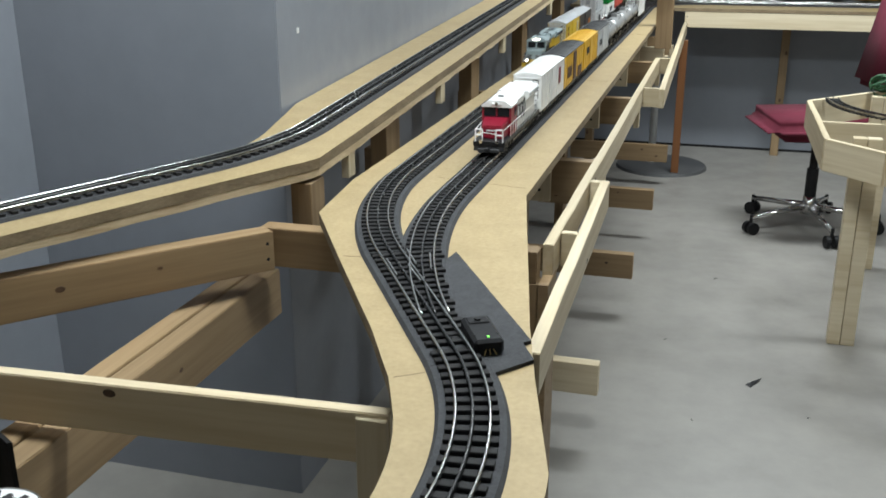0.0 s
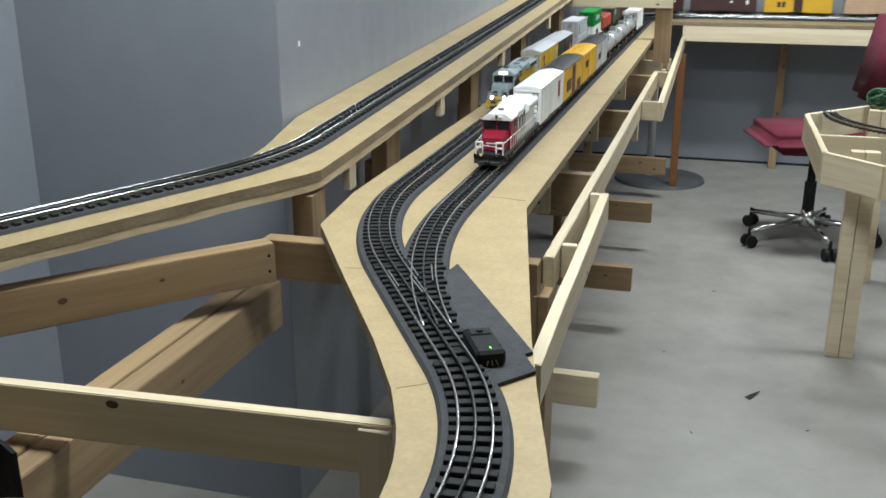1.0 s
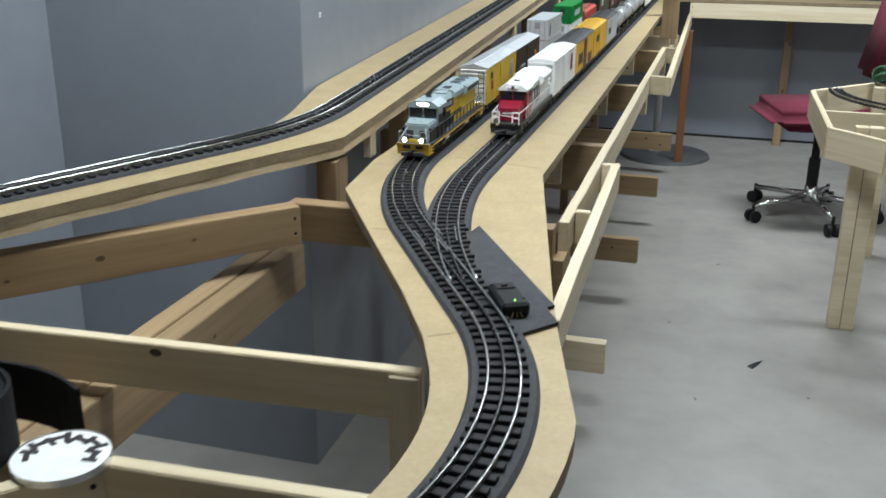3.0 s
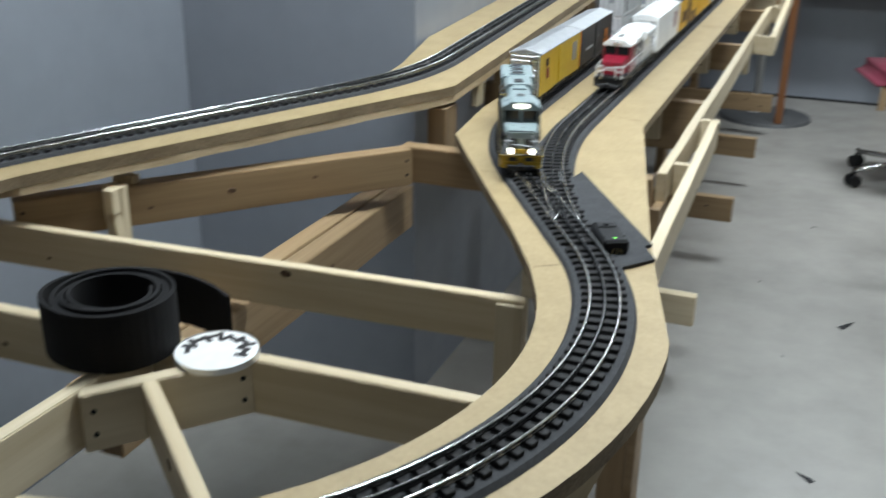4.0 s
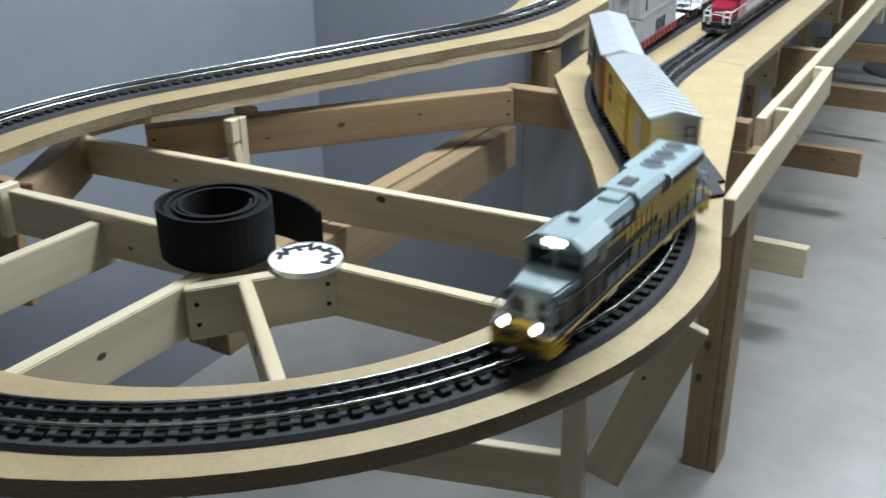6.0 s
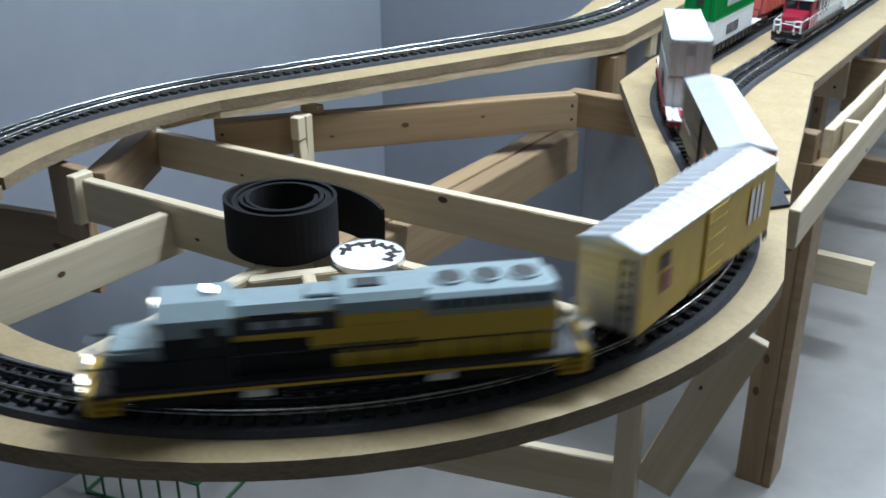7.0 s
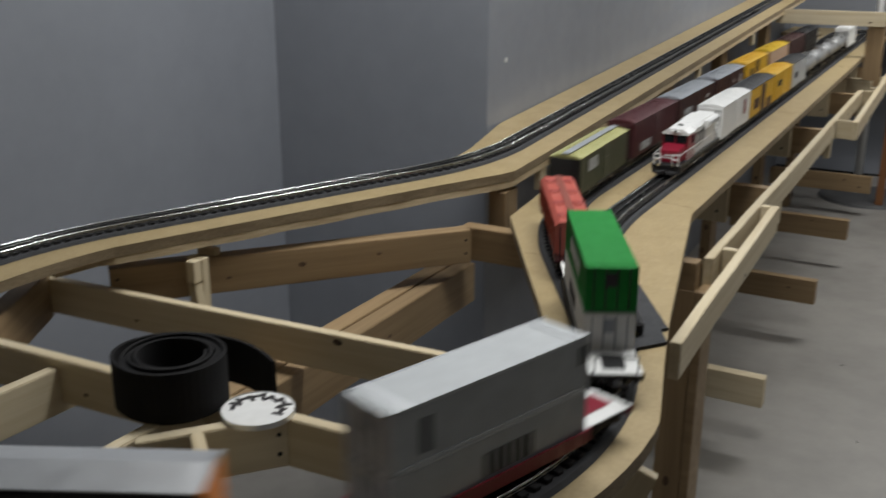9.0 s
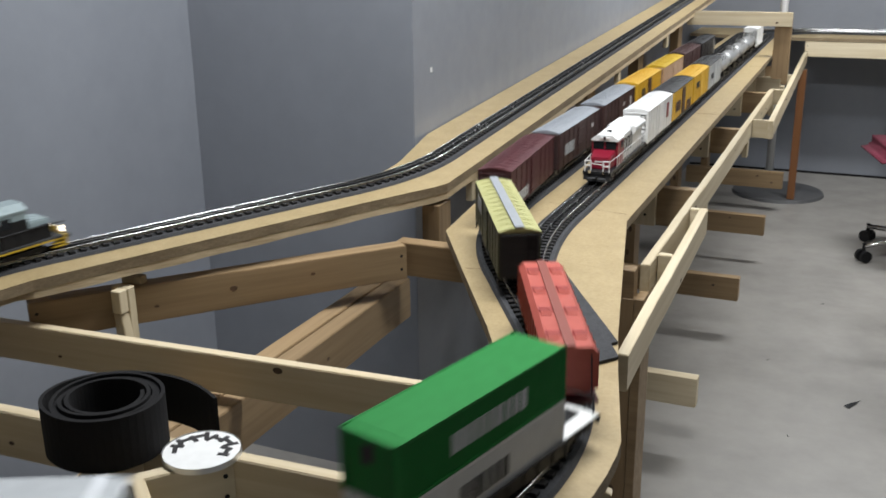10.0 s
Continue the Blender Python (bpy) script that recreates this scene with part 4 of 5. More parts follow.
        coupler(o, e * h, e)
        truck(o, e * (h - 0.052))
    part("underframe", box(bmesh.new(), -h + 0.004, h - 0.004, -0.014, 0.014, 0.0135, base), BLACK, o)
    part("brake_tank", cyl(bmesh.new(), (-0.03, 0.016, 0.012), (0.0, 0.016, 0.012), 0.005, 10), BLACK, o)
    return o


def well_car(label, well, upper, lower, marks_u, marks_l, length=0.42, box_len=0.272, end_pad=None):
    o = thing("well_car", label, "container car", group="moving train")
    h, w, bl = length / 2, 0.0335, box_len / 2
    for e in (-1, 1):
        bm = bmesh.new()
        extrude_x(bm, [(e * w, 0.006), (e * (w + 0.002), 0.006), (e * (w + 0.0022), 0.021), (e * w, 0.021)], -bl - 0.006, bl + 0.006)
        side = part("well_side", bm, well, o)
        for k in range(11):
            x = -bl + 2 * bl * k / 10
            part("stake", box(bmesh.new(), x - 0.0015, x + 0.0015, min(e * (w + 0.0016), e * (w + 0.0036)), max(e * (w + 0.0016), e * (w + 0.0036)), 0.007, 0.0205), well, side)
        bm = bmesh.new()
        x0, x1 = sorted((e * (bl + 0.004), e * h))
        box(bm, x0, x1, -w + 0.001, w - 0.001, 0.0195, 0.0215, 0.0005)
        dk = part("end_deck", bm, end_pad or WHITE, o)
        x0, x1 = sorted((e * (bl + 0.02), e * (h - 0.012)))
        part("deck_opening", box(bmesh.new(), x0, x1, -0.014, 0.014, 0.0216, 0.0222), well, dk)
        part("end_sill", box(bmesh.new(), *sorted((e * (h - 0.004), e * h)), -w, w, 0.012, 0.0195), well, o)
        bm = bmesh.new()
        for y in (-0.026, 0.026):
            cyl(bm, (e * (h - 0.003), y, 0.0215), (e * (h - 0.003), y, 0.042), 0.001, 6)
        cyl(bm, (e * (h - 0.003), -0.026, 0.041), (e * (h - 0.003), 0.026, 0.041), 0.001, 6)
        part("end_railing", bm, BLACK, o)
        truck(o, e * (h - 0.034))
        coupler(o, e * h, e)
    part("well_floor", box(bmesh.new(), -bl - 0.004, bl + 0.004, -w, w, 0.006, 0.0085), well, o)

    def container(z0, material, marks):
        hh, cw = 0.06, 0.0325
        c = part("container", box(bmesh.new(), -bl + 0.001, bl - 0.001, -cw + 0.0012, cw - 0.0012, z0 + 0.0005, z0 + hh - 0.0012), material, o)
        bm = bmesh.new()
        for x in (-bl + 0.002, bl - 0.002):
            for y in (-cw + 0.0015, cw - 0.0015):
                box(bm, x - 0.002, x + 0.002, y - 0.0015, y + 0.0015, z0, z0 + hh)
        for y in (-cw + 0.001, cw - 0.001):
            for z in (z0 + 0.0015, z0 + hh - 0.0015):
                box(bm, -bl, bl, y - 0.001, y + 0.001, z - 0.0015, z + 0.0015)
        part("corner_frame", bm, material, c)
        part("top_panel", box(bmesh.new(), -bl + 0.012, bl - 0.012, -cw + 0.002, cw - 0.002, z0 + hh - 0.0012, z0 + hh - 0.0004), material, c)
        # bent roof ends get a brighter silver that stands in for their highlight
        if material is GALV:
            for e in (-1, 1):
                bm = box(bmesh.new(), *sorted((e * (bl - 0.024), e * bl)), -cw, cw, z0 + hh - 0.0012, z0 + hh + 0.0006)
                for v in bm.verts:
                    if v.co.x * e > bl - 0.001:
                        v.co.z -= 0.0035
                part("roof_end", bm, SILVER, c, "bent container roof end with its highlight put in as silver")
        for e in (-1, 1):
            n = 58
            bm = bmesh.new()
            for k in range(n):
                x = -bl + 0.006 + (2 * bl - 0.012) * k / (n - 1)
                box(bm, x - 0.0011, x + 0.0011, *sorted((e * (cw - 0.0013), e * (cw - 0.0005))), z0 + 0.004, z0 + hh - 0.004)
            part("corrugation", bm, material, c)
            bm = bmesh.new()
            for k in range(4):
                y = -0.022 + 0.0147 * k
                cyl(bm, (e * (bl + 0.0008), y, z0 + 0.003), (e * (bl + 0.0008), y, z0 + hh - 0.003), 0.0009, 6)
            part("door_bar", bm, CHARCOAL if material is GREEN else ROOFGREY, c)
            part("door_label", box(bmesh.new(), *sorted((e * (bl + 0.0002), e * (bl + 0.0007))), -0.008, 0.006, z0 + 0.034, z0 + 0.052), CHARCOAL if material is GREEN else ROOFGREY, c)
            for k, (x0, x1, za, zb, m_, n) in enumerate(marks):
                a, b = (x0, x1) if e < 0 else (-x1, -x0)
                bars(c, 30 + k, a, b, e * (cw - 0.0002), z0 + za, z0 + zb, m_, n)
        return c
    container(0.009, lower, marks_l)
    container(0.0696, upper, marks_u)
    return o


def hopper_car(label):
    o = thing("covered_hopper", label, "hopper car", group="moving train")
    h, w = 0.155, 0.0315
    bm = bmesh.new()
    sec = [(-w, 0.03), (-w, 0.074), (-w * 0.8, 0.081), (w * 0.8, 0.081), (w, 0.074), (w, 0.03), (w * 0.5, 0.022), (-w * 0.5, 0.022)]
    extrude_x(bm, sec, -h, h)
    part("body", bm, SALMON, o)
    part("running_board", box(bmesh.new(), -h, h, -0.006, 0.006, 0.0815, 0.0832), mat("rust_walk", (0.22, 0.05, 0.035), 0.6), o)
    for k in range(4):
        for e in (-1, 1):
            x = -0.115 + 0.077 * k
            ht = part("hatch", box(bmesh.new(), x - 0.014, x + 0.014, e * 0.016 - 0.007, e * 0.016 + 0.007, 0.0812, 0.083, 0.0006), SALMON, o)
            part("latch", box(bmesh.new(), x - 0.002, x + 0.002, e * 0.016 - 0.009, e * 0.016 + 0.009, 0.083, 0.084), RED, ht)
    for e in (-1, 1):
        for k in range(13):
            x = -h + 0.003 + (2 * h - 0.006) * k / 12
            part("side_rib", box(bmesh.new(), x - 0.001, x + 0.001, *sorted((e * w, e * (w + 0.0018))), 0.028, 0.075), SALMON, o)
        bm = bmesh.new()
        extrude_x(bm, [(-w, 0.017), (w, 0.017), (w, 0.021), (-w, 0.021)], *sorted((e * h * 0.8, e * (h + 0.014))))
        for y in (-0.024, 0.024):
            cyl(bm, (e * (h + 0.012), y, 0.02), (e * h, y, 0.072), 0.0012, 6)
        part("end_platform", bm, MAROON, o)
        part("hopper_outlet", cyl(bmesh.new(), (e * 0.045, 0, 0.024), (e * 0.045, 0, 0.007), 0.024, 4, 0.007), SALMON, o)
        truck(o, e * (h - 0.03))
        coupler(o, e * (h + 0.012), e)
    return o


def tank_car(label, material, length=0.28):
    o = thing("tank_car", label, "tank car", group="parked train")
    h = length / 2
    bm = bmesh.new()
    prof = [(-h + 0.008, 0.004), (-h + 0.01, 0.02), (-h + 0.02, 0.0285), (-h + 0.032, 0.031), (h - 0.032, 0.031), (h - 0.02, 0.0285), (h - 0.01, 0.02), (h - 0.008, 0.004)]
    rows = [[bm.verts.new((x, r * math.cos(a), 0.05 + r * math.sin(a))) for a in np.linspace(0, 2 * math.pi, 25)[:-1]] for x, r in prof]
    for a, b in zip(rows, rows[1:]):
        for j in range(24):
            bm.faces.new((a[j], a[(j + 1) % 24], b[(j + 1) % 24], b[j]))
    bm.faces.new(rows[0])
    bm.faces.new(rows[-1])
    bmesh.ops.recalc_face_normals(bm, faces=bm.faces[:])
    part("tank", bm, material, o, smooth=True)
    bm = bmesh.new()
    cyl(bm, (0, 0, 0.078), (0, 0, 0.092), 0.012, 16)
    cyl(bm, (0, 0, 0.092), (0, 0, 0.096), 0.008, 16)
    part("dome", bm, material, o)
    bm = bmesh.new()
    for x in (-0.028, 0.028):
        for y in (-0.022, 0.022):
            cyl(bm, (x, y, 0.073), (x, y, 0.096), 0.001, 6)
    for y in (-0.022, 0.022):
        cyl(bm, (-0.028, y, 0.096), (0.028, y, 0.096), 0.001, 6)
    for x in (-0.028, 0.028):
        cyl(bm, (x, -0.022, 0.096), (x, 0.022, 0.096), 0.001, 6)
    part("dome_railing", bm, BLACK, o)
    part("sill", box(bmesh.new(), -h, h, -0.011, 0.011, 0.015, 0.021), BLACK, o)
    for e in (-1, 1):
        bm = bmesh.new()
        cyl(bm, (-h, e * 0.03, 0.04), (h, e * 0.03, 0.04), 0.0009, 6)
        part("handrail", bm, BLACK, o)
        part("walkway", box(bmesh.new(), *sorted((e * (h - 0.03), e * h)), -0.03, 0.03, 0.0195, 0.0215), BLACK, o)
        part("band", box(bmesh.new(), e * h * 0.55 - 0.002, e * h * 0.55 + 0.002, -0.0316, 0.0316, 0.02, 0.05), BLACK, o)
        truck(o, e * (h - 0.045))
        coupler(o, e * h, e)
    return o


def locomotive(label, length, hood, roof, nose, frame, pilot, rail_col, lit, group, cab_top, fuel=BLACK, wing=True, hw=0.0205, cab_side=None, ht=0.077):
    o = thing("locomotive", label, "locomotive", group=group)
    h, w = length / 2, 0.0325
    dz = 0.032 if wing else 0.0245
    # walkway frame
    part("frame", box(bmesh.new(), -h + 0.012, h - 0.012, -w, w, 0.021, 0.026, 0.0006), frame, o)
    part("side_sill", box(bmesh.new(), -h + 0.03, h - 0.03, -w - 0.0008, w + 0.0008, 0.0195, 0.0225), frame, o)
    # long hood with chamfered top
    x0, x1 = -h + 0.035, h - 0.128
    sec = [(-hw, 0.026), (-hw, ht - 0.005), (-hw + 0.005, ht), (hw - 0.005, ht), (hw, ht - 0.005), (hw, 0.026)]
    hd = part("long_hood", extrude_x(bmesh.new(), sec, x0, x1), hood, o)
    part("hood_roof", extrude_x(bmesh.new(), [(-hw - 0.0006, ht - 0.0055), (-hw + 0.0046, ht + 0.0007), (hw - 0.0046, ht + 0.0007), (hw + 0.0006, ht - 0.0055)], x0 - 0.0005, x1 + 0.0005), roof, o)
    # flared radiator section at the rear
    rs = [(-hw, 0.06), (-hw - 0.010, 0.069), (-hw - 0.010, 0.077), (-hw - 0.006, 0.0802), (hw + 0.006, 0.0802), (hw + 0.010, 0.077), (hw + 0.010, 0.069), (hw, 0.06)]
    rad = part("radiator", extrude_x(bmesh.new(), rs, x0 + 0.006, x0 + 0.115), roof, o)
    for k in range(3):
        bm = bmesh.new()
        cx = x0 + 0.026 + 0.033 * k
        cyl(bm, (cx, 0, 0.080), (cx, 0, 0.082), 0.0145, 20)
        cyl(bm, (cx, 0, 0.082), (cx, 0, 0.0825), 0.0115, 20, mi=1)
        part("roof_fan", bm, [roof, CHARCOAL if wing else roof], rad)
    for e in (-1, 1):
        bm = bmesh.new()
        for k in range(10):
            x = x0 + 0.012 + 0.01 * k
            box(bm, x, x + 0.007, *sorted((e * (hw + 0.0098), e * (hw + 0.0106))), 0.0695, 0.0765)
        part("radiator_grille", bm, CHARCOAL if wing else GALV, rad)
        for k in range(9):
            x = x0 + 0.13 + 0.0145 * k
            if x < x1 - 0.012:
                part("hood_door", box(bmesh.new(), x, x + 0.0118, *sorted((e * hw, e * (hw + 0.0008))), 0.03, 0.058, 0.0003), hood, hd)
        bm = bmesh.new()
        box(bm, x1 - 0.055, x1 - 0.012, *sorted((e * hw, e * (hw + 0.001))), 0.06, 0.072)
        part("intake_grille", bm, CHARCOAL if wing else hood, hd)
    # dynamic brake hump and exhaust
    part("brake_housing", extrude_x(bmesh.new(), [(-hw - 0.004, 0.0685), (-hw - 0.004, 0.077), (-hw + 0.002, 0.0815), (hw - 0.002, 0.0815), (hw + 0.004, 0.077), (hw + 0.004, 0.0685)], *((x1 - 0.165, x1 - 0.088) if wing else (x1 - 0.075, x1 - 0.002))), roof, o)
    part("exhaust_stack", box(bmesh.new(), x0 + 0.15, x0 + 0.175, -0.008, 0.008, 0.077, 0.083, 0.001), CHARCOAL if wing else roof, o)
    part("roof_vent", box(bmesh.new(), x0 + 0.19, x0 + 0.215, -0.012, 0.012, 0.0775, 0.0805, 0.001), roof, o)
    # cab
    c0, c1 = x1, h - 0.072
    cw = 0.0305
    cab = part("cab", extrude_x(bmesh.new(), [(-cw, 0.026), (-cw, 0.074), (cw, 0.074), (cw, 0.026)], c0, c1), cab_side or hood, o)
    part("cab_roof", extrude_x(bmesh.new(), [(-cw - 0.001, 0.0725), (-cw - 0.001, 0.0755), (-cw * 0.55, 0.0835), (cw * 0.55, 0.0835), (cw + 0.001, 0.0755), (cw + 0.001, 0.0725)], c0 - 0.002, c1 + 0.003), cab_top, cab)
    part("number_board", box(bmesh.new(), c1 + 0.0015, c1 + 0.0045, -0.0115, 0.0115, 0.0762, 0.0805, 0.0006), LAMP_ON if lit else WHITE, cab, "lit number board" if lit else "white number board")
    # nose
    nw = 0.0285 if wing else 0.026
    n1 = h - 0.028
    bm = bmesh.new()
    vs = [(c1, -nw, 0.026), (c1, nw, 0.026), (c1, nw, 0.0565), (c1, -nw, 0.0565), (n1, -nw * 0.88, 0.026), (n1, nw * 0.88, 0.026), (n1, nw * 0.8, 0.0535 if wing else 0.0475), (n1, -nw * 0.8, 0.0535 if wing else 0.0475)]
    v = [bm.verts.new(p) for p in vs]
    for f in ((0, 1, 2, 3), (4, 7, 6, 5), (3, 2, 6, 7), (0, 4, 5, 1), (0, 3, 7, 4), (1, 5, 6, 2)):
        bm.faces.new([v[i] for i in f])
    bmesh.ops.recalc_face_normals(bm, faces=bm.faces[:])
    bmesh.ops.bevel(bm, geom=bm.edges[:], offset=0.0022, segments=2, affect="EDGES")
    part("nose", bm, nose, o)
    for e in (-1, 1):
        part("windshield", box(bmesh.new(), c1 - 0.0002, c1 + 0.0012, *sorted((e * 0.002, e * 0.0265)), 0.0575, 0.0722), GLASS, cab)
        bm = bmesh.new()
        box(bm, c0 + 0.008, c0 + 0.026, *sorted((e * cw, e * (cw + 0.0008))), 0.055, 0.069)
        part("side_window", bm, GLASS, cab)
    part("nose_door", box(bmesh.new(), n1 - 0.0006, n1 + 0.0006, -0.006, 0.006, 0.027, 0.044), nose, o)
    if wing:
        part("nose_panel", box(bmesh.new(), n1 - 0.0005, n1 + 0.0005, -0.0215, 0.0215, 0.0268, 0.0435), CHARCOAL, o)
    # pilots, lamps and steps
    for e in (-1, 1):
        bm = bmesh.new()
        box(bm, *sorted((e * (h - 0.012), e * (h - 0.006))), -w, w, 0.0155, 0.026, 0.0008)
        pl = part("pilot", bm, pilot, o)
        part("pilot_skirt", box(bmesh.new(), *sorted((e * (h - 0.0125), e * (h - 0.0065))), -w + 0.001, w - 0.001, 0.005, 0.0155, 0.0008), pilot if wing else CHARCOAL, pl)
        part("plow", box(bmesh.new(), *sorted((e * (h - 0.006), e * (h - 0.001))), -0.022, 0.022, 0.003, 0.011, 0.001), CHARCOAL, pl)
        for s in (-1, 1):
            for k in range(3):
                part("step", box(bmesh.new(), *sorted((e * (h - 0.034), e * (h - 0.013))), *sorted((s * (w - 0.008), s * (w + 0.0005))), 0.006 + 0.0062 * k, 0.0072 + 0.0062 * k), pilot, pl)
        if wing:
            part("anticlimber", box(bmesh.new(), *sorted((e * (h - 0.008), e * (h - 0.0035))), -w + 0.002, w - 0.002, 0.0262, 0.0285, 0.0005), CHROME, pl)
            part("lamp_bracket", box(bmesh.new(), *sorted((e * (h - 0.0105), e * (h - 0.0065))), -0.009, 0.009, 0.0285, 0.0335, 0.0006), YELLOW, pl)
            for y in (-0.022, 0.022):
                part("sloping_rail", cyl(bmesh.new(), (e * (h - 0.03), y * 0.75, 0.0495), (e * (h - 0.007), y * 1.25, 0.031), 0.0011, 6), rail_col, o)
            for y in (-0.0125, 0.0125):
                part("pilot_recess", box(bmesh.new(), *sorted((e * (h - 0.0068), e * (h - 0.0056))), y - 0.0075, y + 0.0075, 0.0165, 0.023, 0.0004), CHARCOAL, pl)
        coupler(o, e * (h - 0.004), e)
        rr = 0.0007 if wing else 0.0015
        for y in (-0.028, -0.014, 0.014, 0.028):
            part("railing_post", cyl(bmesh.new(), (e * (h - 0.007), y, 0.024), (e * (h - 0.007), y, 0.045), rr, 6), rail_col, o)
        for y in (-0.021, 0.021):
            for z in (0.045, 0.036):
                part("end_rail", cyl(bmesh.new(), (e * (h - 0.007), y - 0.007, z), (e * (h - 0.007), y + 0.007, z), rr, 6), rail_col, o)
        part("safety_chain", cyl(bmesh.new(), (e * (h - 0.007), -0.014, 0.04), (e * (h - 0.007), 0.014, 0.038), 0.0008, 6), rail_col, o)
        bm = bmesh.new()
        n = 13
        for k in range(n):
            x = -h + 0.035 + (2 * h - 0.1) * k / (n - 1)
            cyl(bm, (x, e * (w - 0.001), 0.026), (x, e * (w - 0.001), 0.046), 0.0008, 6)
        cyl(bm, (-h + 0.035, e * (w - 0.001), 0.046), (h - 0.065, e * (w - 0.001), 0.046), 0.0008, 6)
        cyl(bm, (h - 0.065, e * (w - 0.001), 0.046), (h - 0.007, e * (w - 0.004), 0.044), 0.0008, 6)
        part("handrail", bm, BLACK if wing else rail_col, o)
        part("ditch_light", cyl(bmesh.new(), (h - 0.0065, e * 0.0165, dz), (h - 0.003, e * 0.0165, dz), 0.0036, 12), LAMP_ON if lit else CHROME, o, "lit ditch light" if lit else "")
        truck(o, e * (h - 0.083), 3, 0.036)
    part("headlight", cyl(bmesh.new(), (c1 + 0.0045, 0, 0.0785), (c1 + 0.0055, 0, 0.0785), 0.0032, 12), LAMP_ON if lit else CHROME, cab)
    bm = bmesh.new()
    extrude_x(bm, [(-0.027, 0.020), (-0.027, 0.012), (-0.018, 0.0055), (0.018, 0.0055), (0.027, 0.012), (0.027, 0.020)], -0.055, 0.055)
    part("fuel_tank", bm, fuel, o)
    bm = bmesh.new()
    for k in range(3):
        cyl(bm, (c0 + 0.012, -0.004 + 0.004 * k, 0.0835), (c0 + 0.02, -0.004 + 0.004 * k, 0.0865), 0.0014, 8, 0.002)
    part("horn", bm, CHROME, cab)
    # full height of the prototype
    for c in o.children_recursive:
        if c.name.split(".")[0] not in ("truck", "side_frame", "wheelset", "coupler", "fuel_tank"):
            for v in c.data.vertices:
                if v.co.z > 0.026:
                    v.co.z = 0.026 + (v.co.z - 0.026) * 1.22
    return o, h, w, hw


def gold_loco():
    o, h, w, hw = locomotive("yellow model diesel locomotive with grey roof and lit headlights", 0.44, YELLOW, GREY, GREY, CHARCOAL, YELLOW, ROOFGREY, True, "moving train", GREY, cab_side=GREY)
    for e in (-1, 1):
        bars(o, 3, -0.06, 0.05, e * (hw + 0.0012), 0.04, 0.049, CHARCOAL, 9)
        part("dark_band", box(bmesh.new(), 0.004, 0.092, *sorted((e * (hw + 0.0002), e * (hw + 0.0012))), 0.064, 0.0795), CHARCOAL, o)
        for k in range(3):
            part("louvre", box(bmesh.new(), 0.022 + 0.02 * k, 0.036 + 0.02 * k, *sorted((e * (hw + 0.0012), e * (hw + 0.0018))), 0.069, 0.076), ROOFGREY, o)
        part("black_hood_side", box(bmesh.new(), 0.028, 0.092, *sorted((e * (hw + 0.0002), e * (hw + 0.0015))), 0.0262, 0.058), BLACK, o)
        part("black_hood_edge", box(bmesh.new(), 0.008, 0.028, *sorted((e * (hw + 0.0002), e * (hw + 0.0015))), 0.0262, 0.045), BLACK, o)
        part("cab_band", box(bmesh.new(), h - 0.128, h - 0.072, *sorted((e * 0.0305, e * 0.0311)), 0.0262, 0.0705), BLACK, o)
        part("nose_band", box(bmesh.new(), h - 0.072, h - 0.031, *sorted((e * 0.0245, e * 0.0292)), 0.0262, 0.051), BLACK, o)
        for x in (0.0745, -0.082):
            part("pale_step_box", box(bmesh.new(), x - 0.012, x + 0.012, *sorted((e * 0.0275, e * 0.0295)), 0.009, 0.0165, 0.0006), WHITE, o)
        part("stripe", box(bmesh.new(), -h + 0.03, h - 0.03, *sorted((e * (w + 0.0009), e * (w + 0.0014))), 0.0195, 0.0222), YELLOW, o)
    return o


def red_white_loco():
    o, h, w, hw = locomotive("white model diesel locomotive with red cab, standing on siding", 0.38, WHITE, WHITE, RED, BLACK, BLACK, WHITE, False, "parked train", WHITE, wing=False, hw=0.0255, cab_side=RED, ht=0.0815)
    for e in (-1, 1):
        for k in range(3):
            bm = bmesh.new()
            x = 0.03 - 0.03 * k if e < 0 else -0.03 + 0.03 * k
            for a in range(12):
                t0 = a / 12 * 2 * math.pi
                box(bm, x + 0.011 * math.cos(t0) - 0.0032, x + 0.011 * math.cos(t0) + 0.0032, *sorted((e * (hw + 0.0009), e * (hw + 0.0014))), 0.06 + 0.017 * math.sin(t0) - 0.0035, 0.06 + 0.017 * math.sin(t0) + 0.0035)
            part("letter_ring", bm, CHARCOAL, o)
    part("nose_stripe", box(bmesh.new(), h - 0.0275, h - 0.0269, -0.011, 0.011, 0.042, 0.0445), WHITE, o)
    return o


# ---- set the trains ----
def car_pose(x_at, s, half):
    """Pose of a car whose middle is s metres along a line, resting on two points of it."""
    a, b = Vector(x_at(s + half * 0.7)), Vector(x_at(s - half * 0.7))
    d = (a - b).normalized()
    side = Vector((0, 0, 1)).cross(d).normalized()
    up = d.cross(side)
    m = Matrix((d, side, up)).transposed().to_4x4()
    m.translation = (a + b) / 2 + Vector((0, 0, T + RAIL_TOP))
    return m


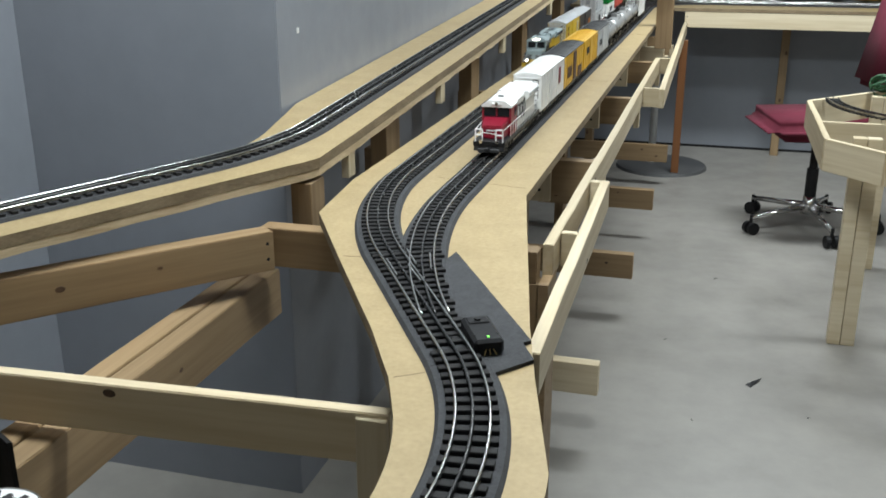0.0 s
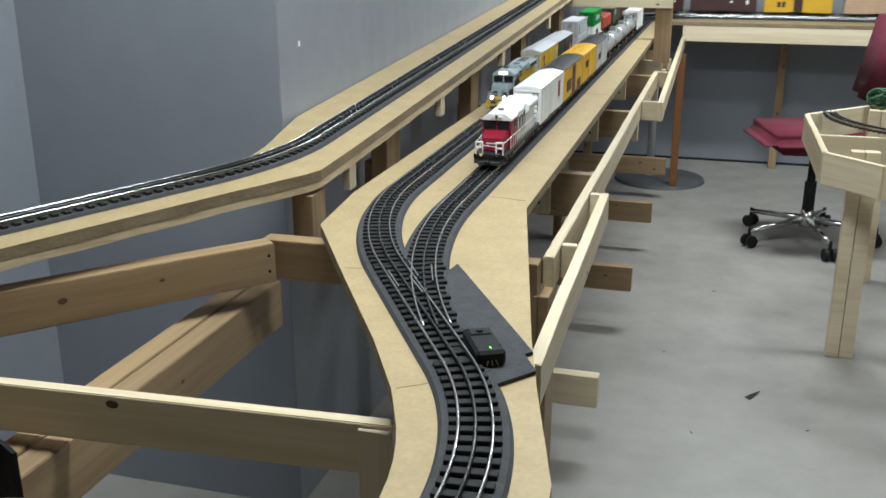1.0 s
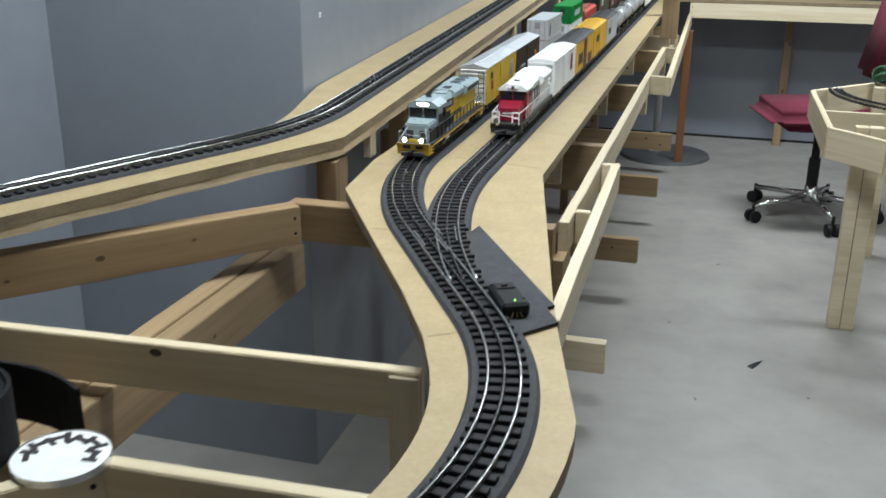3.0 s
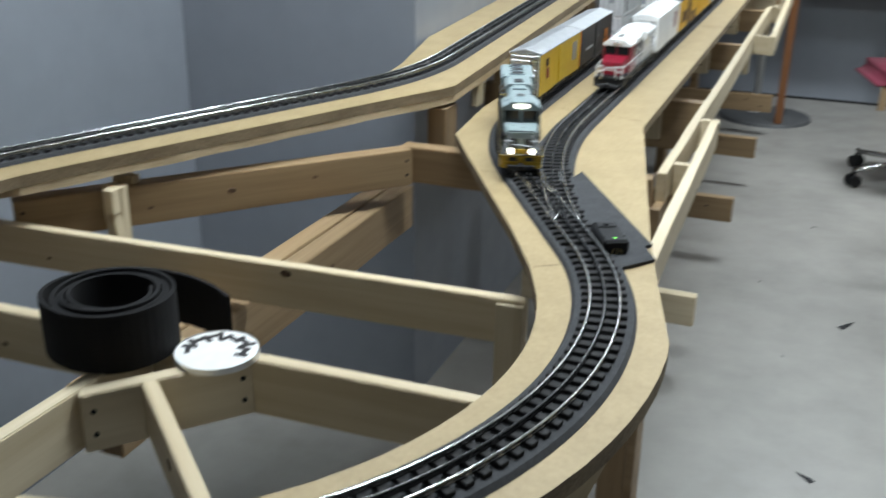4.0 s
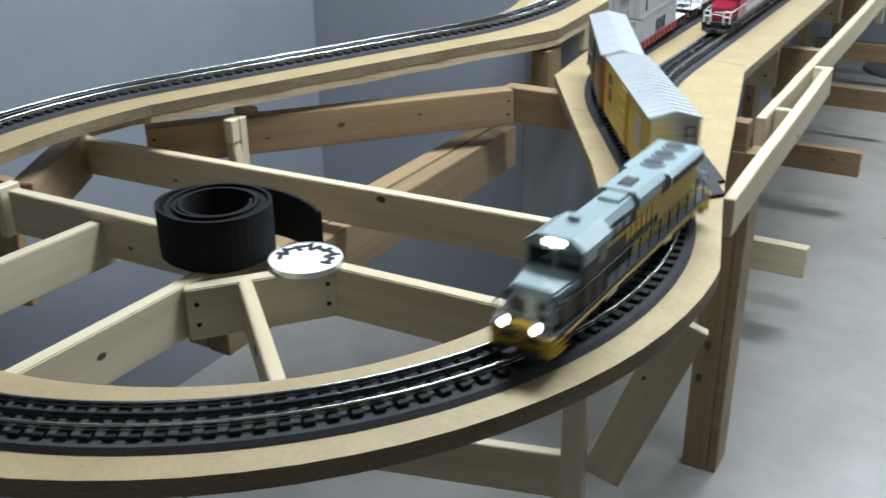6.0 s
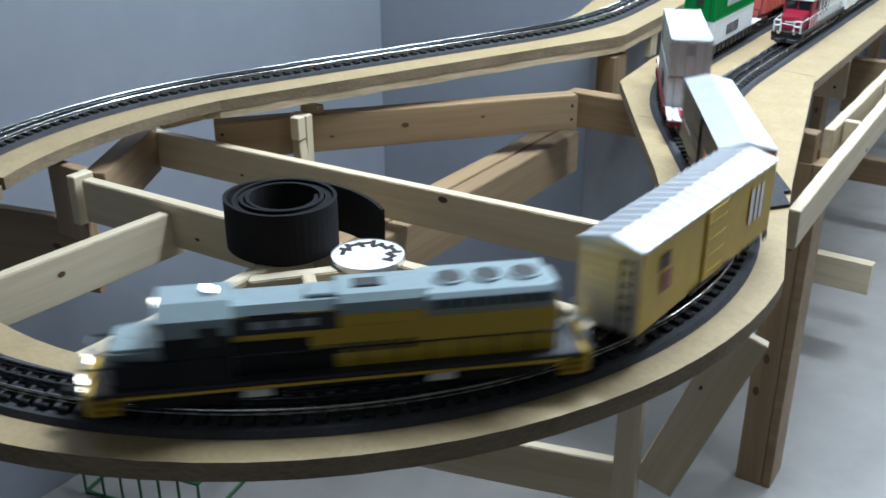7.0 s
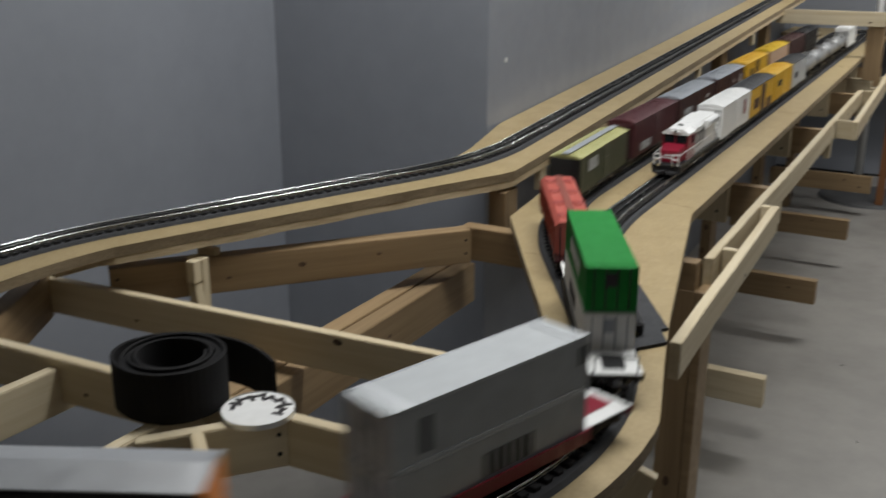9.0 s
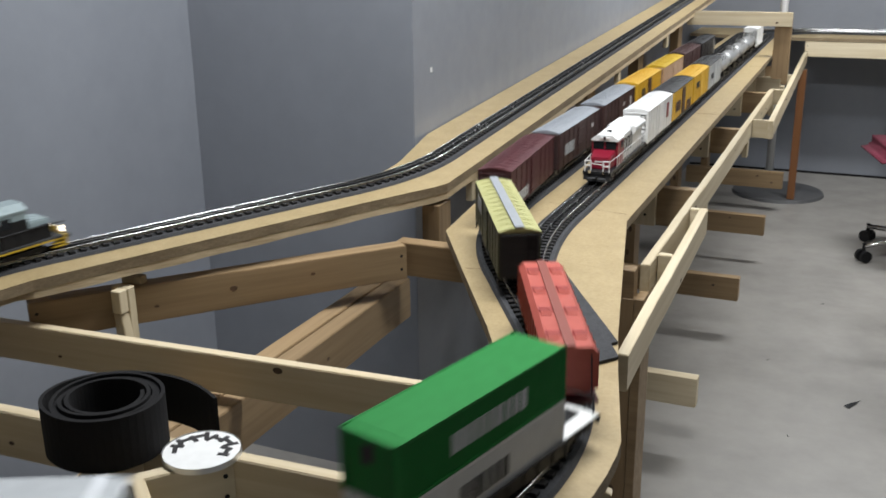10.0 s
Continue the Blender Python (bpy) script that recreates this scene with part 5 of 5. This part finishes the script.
def parked_train():
    """On the siding, nose towards the switch."""
    def at(u):
        s = SIDING_S[-1] - u
        return float(np.interp(s, SIDING_S, SIDING[:, 0])), float(np.interp(s, SIDING_S, SIDING[:, 1])), 0.0003
    s_front = SIDING_S[-1] - float(np.interp(2.50, SIDING[:300, 1], SIDING_S[:300]))
    rows = [(red_white_loco, 0.38),
            (lambda: box_car("plain white model boxcar with a small red emblem, parked", 0.325, WHITE, WHITE, marks=((0.075, 0.105, 0.03, 0.07, RED, 2),), group="parked train"), 0.34),
            (lambda: box_car("orange-yellow model boxcar with a black roof, parked", 0.335, GOLD, CHARCOAL, end=CHARCOAL, door=BROWN, marks=((-0.13, -0.05, 0.02, 0.05, BROWN, 4), (0.05, 0.13, 0.0, 0.03, BROWN, 3)), group="parked train"), 0.35),
            (lambda: box_car("bright yellow model boxcar, parked", 0.295, GOLD, GOLD, door=GOLD, marks=((-0.1, -0.04, 0.04, 0.06, CHARCOAL, 4),), group="parked train"), 0.31),
            (lambda: box_car("pale grey model boxcar with a black roof, parked", 0.285, GALV, CHARCOAL, marks=((-0.1, -0.04, 0.03, 0.05, CHARCOAL, 3),), group="parked train"), 0.30)]
    rows += [(lambda: tank_car("silver-grey model tank car with a railed dome, parked", TANK), 0.295)] * 4
    rows += [(lambda: box_car("white model boxcar at the end of the parked train", 0.26, WHITE, WHITE, group="parked train"), 0.275)]
    s = s_front
    for make, pitch in rows:
        o = make()
        o.matrix_basis = car_pose(at, s - pitch / 2 + 0.006, pitch / 2)
        s -= pitch
    return s


parked_train()

# cars of the running train: what is built, its pitch, and metres behind the train's front to its middle
RUNNING = [(gold_loco(), 0.243, 0.44)]


def add_running(front, rear, ob):
    RUNNING.append((ob, (front + rear) / 2, rear - front))


add_running(0.49, 0.81, box_car("yellow model boxcar with a silver roof, running", 0.32, YELLOW, SILVER, end=SILVER, seamless=True, roofribs=True, marks=((-0.125, -0.105, 0.055, 0.07, BROWN, 4), (-0.12, -0.10, 0.03, 0.05, RED, 2), (0.085, 0.125, 0.03, 0.07, SILVER, 3))))
add_running(0.825, 1.145, box_car("black model boxcar with orange ends and a silver roof, running", 0.32, DARKBOX, SILVER, end=ORANGE, seamless=True, marks=((0.06, 0.12, 0.016, 0.03, ORANGE, 2), (0.07, 0.11, 0.033, 0.052, ORANGE, 1), (-0.12, -0.05, 0.03, 0.036, GALV, 5)), roofribs=False))
add_running(1.195, 1.635, well_car("red model well car stacked with two grey containers", RED, GALV, GALV, ((-0.10, -0.085, 0.01, 0.045, CHARCOAL, 1), (0.115, 0.13, 0.03, 0.05, CHARCOAL, 2)), ((-0.02, 0.05, 0.015, 0.04, CHARCOAL, 6),), 0.425, 0.265))
add_running(1.675, 2.105, well_car("black model well car stacked with green and white containers", BLACK, GREEN, WHITE, ((-0.06, 0.06, 0.02, 0.04, GALV, 9),), ((-0.05, 0.03, 0.02, 0.042, CHARCOAL, 6),), 0.415, 0.265))
add_running(2.11, 2.44, hopper_car("faded red model covered hopper with roof hatches, running"))
add_running(2.53, 2.89, box_car("olive model boxcar with a pale ribbed roof and black end, running", 0.335, OLIVE, LIME, end=CHARCOAL, high=0.076, roofwalk=ROOFGREY, marks=((-0.12, -0.06, 0.04, 0.065, GALV, 3),)))
add_running(2.91, 3.30, box_car("maroon model boxcar with a maroon ribbed roof, running", 0.365, MAROON, MAROON, marks=((-0.13, -0.05, 0.01, 0.03, GALV, 5),)))
add_running(3.312, 3.702, box_car("brown model boxcar with a grey roof, running", 0.365, BROWN, ROOFGREY, marks=((-0.14, -0.06, 0.025, 0.05, GALV, 5), (0.1, 0.12, 0.05, 0.06, WHITE, 2))))
add_running(3.74, 4.12, box_car("brown model boxcar with a grey roof, running", 0.37, BROWN, ROOFGREY, marks=((0.03, 0.05, 0.05, 0.06, WHITE, 1), (0.12, 0.14, 0.04, 0.065, WHITE, 1))))
add_running(4.147, 4.537, box_car("orange-yellow model boxcar with dark doors, running", 0.365, GOLD, GOLD, door=BROWN, marks=((-0.12, -0.07, 0.03, 0.06, CHARCOAL, 2),)))
add_running(4.577, 4.977, box_car("tan model boxcar with a yellow roof, running", 0.375, PINK, YELLOW, marks=()))
add_running(4.99, 5.39, box_car("dark brown model boxcar, running", 0.375, BROWN, BROWN))
add_running(5.40, 5.80, box_car("black model boxcar with white end markings, running", 0.375, DARKBOX, CHARCOAL, marks=((0.15, 0.165, 0.01, 0.07, WHITE, 1),)))

FRONT_T = [-0.5, 0.0, 1.0, 2.0, 3.5, 4.5, 5.0, 5.5, 7.0, 7.5, 9.0, 10.0, 10.5]
FRONT_S = [6.72, 6.96, 7.44, 7.89, 8.54, 8.972, 9.203, 9.388, 10.017, 10.243, 10.93, 11.366, 11.585]


def front_at(t):
    """Metres along the line of the train's front, smooth in time."""
    ts = np.linspace(t - 0.35, t + 0.35, 9)
    return float(np.mean(np.interp(ts, FRONT_T, FRONT_S)))


def motions():
    for ob, back, pitch in RUNNING:
        walk(ob, [(k / 5, car_pose(on_line, front_at(k / 5) - back, pitch / 2)) for k in range(51)])


motions()
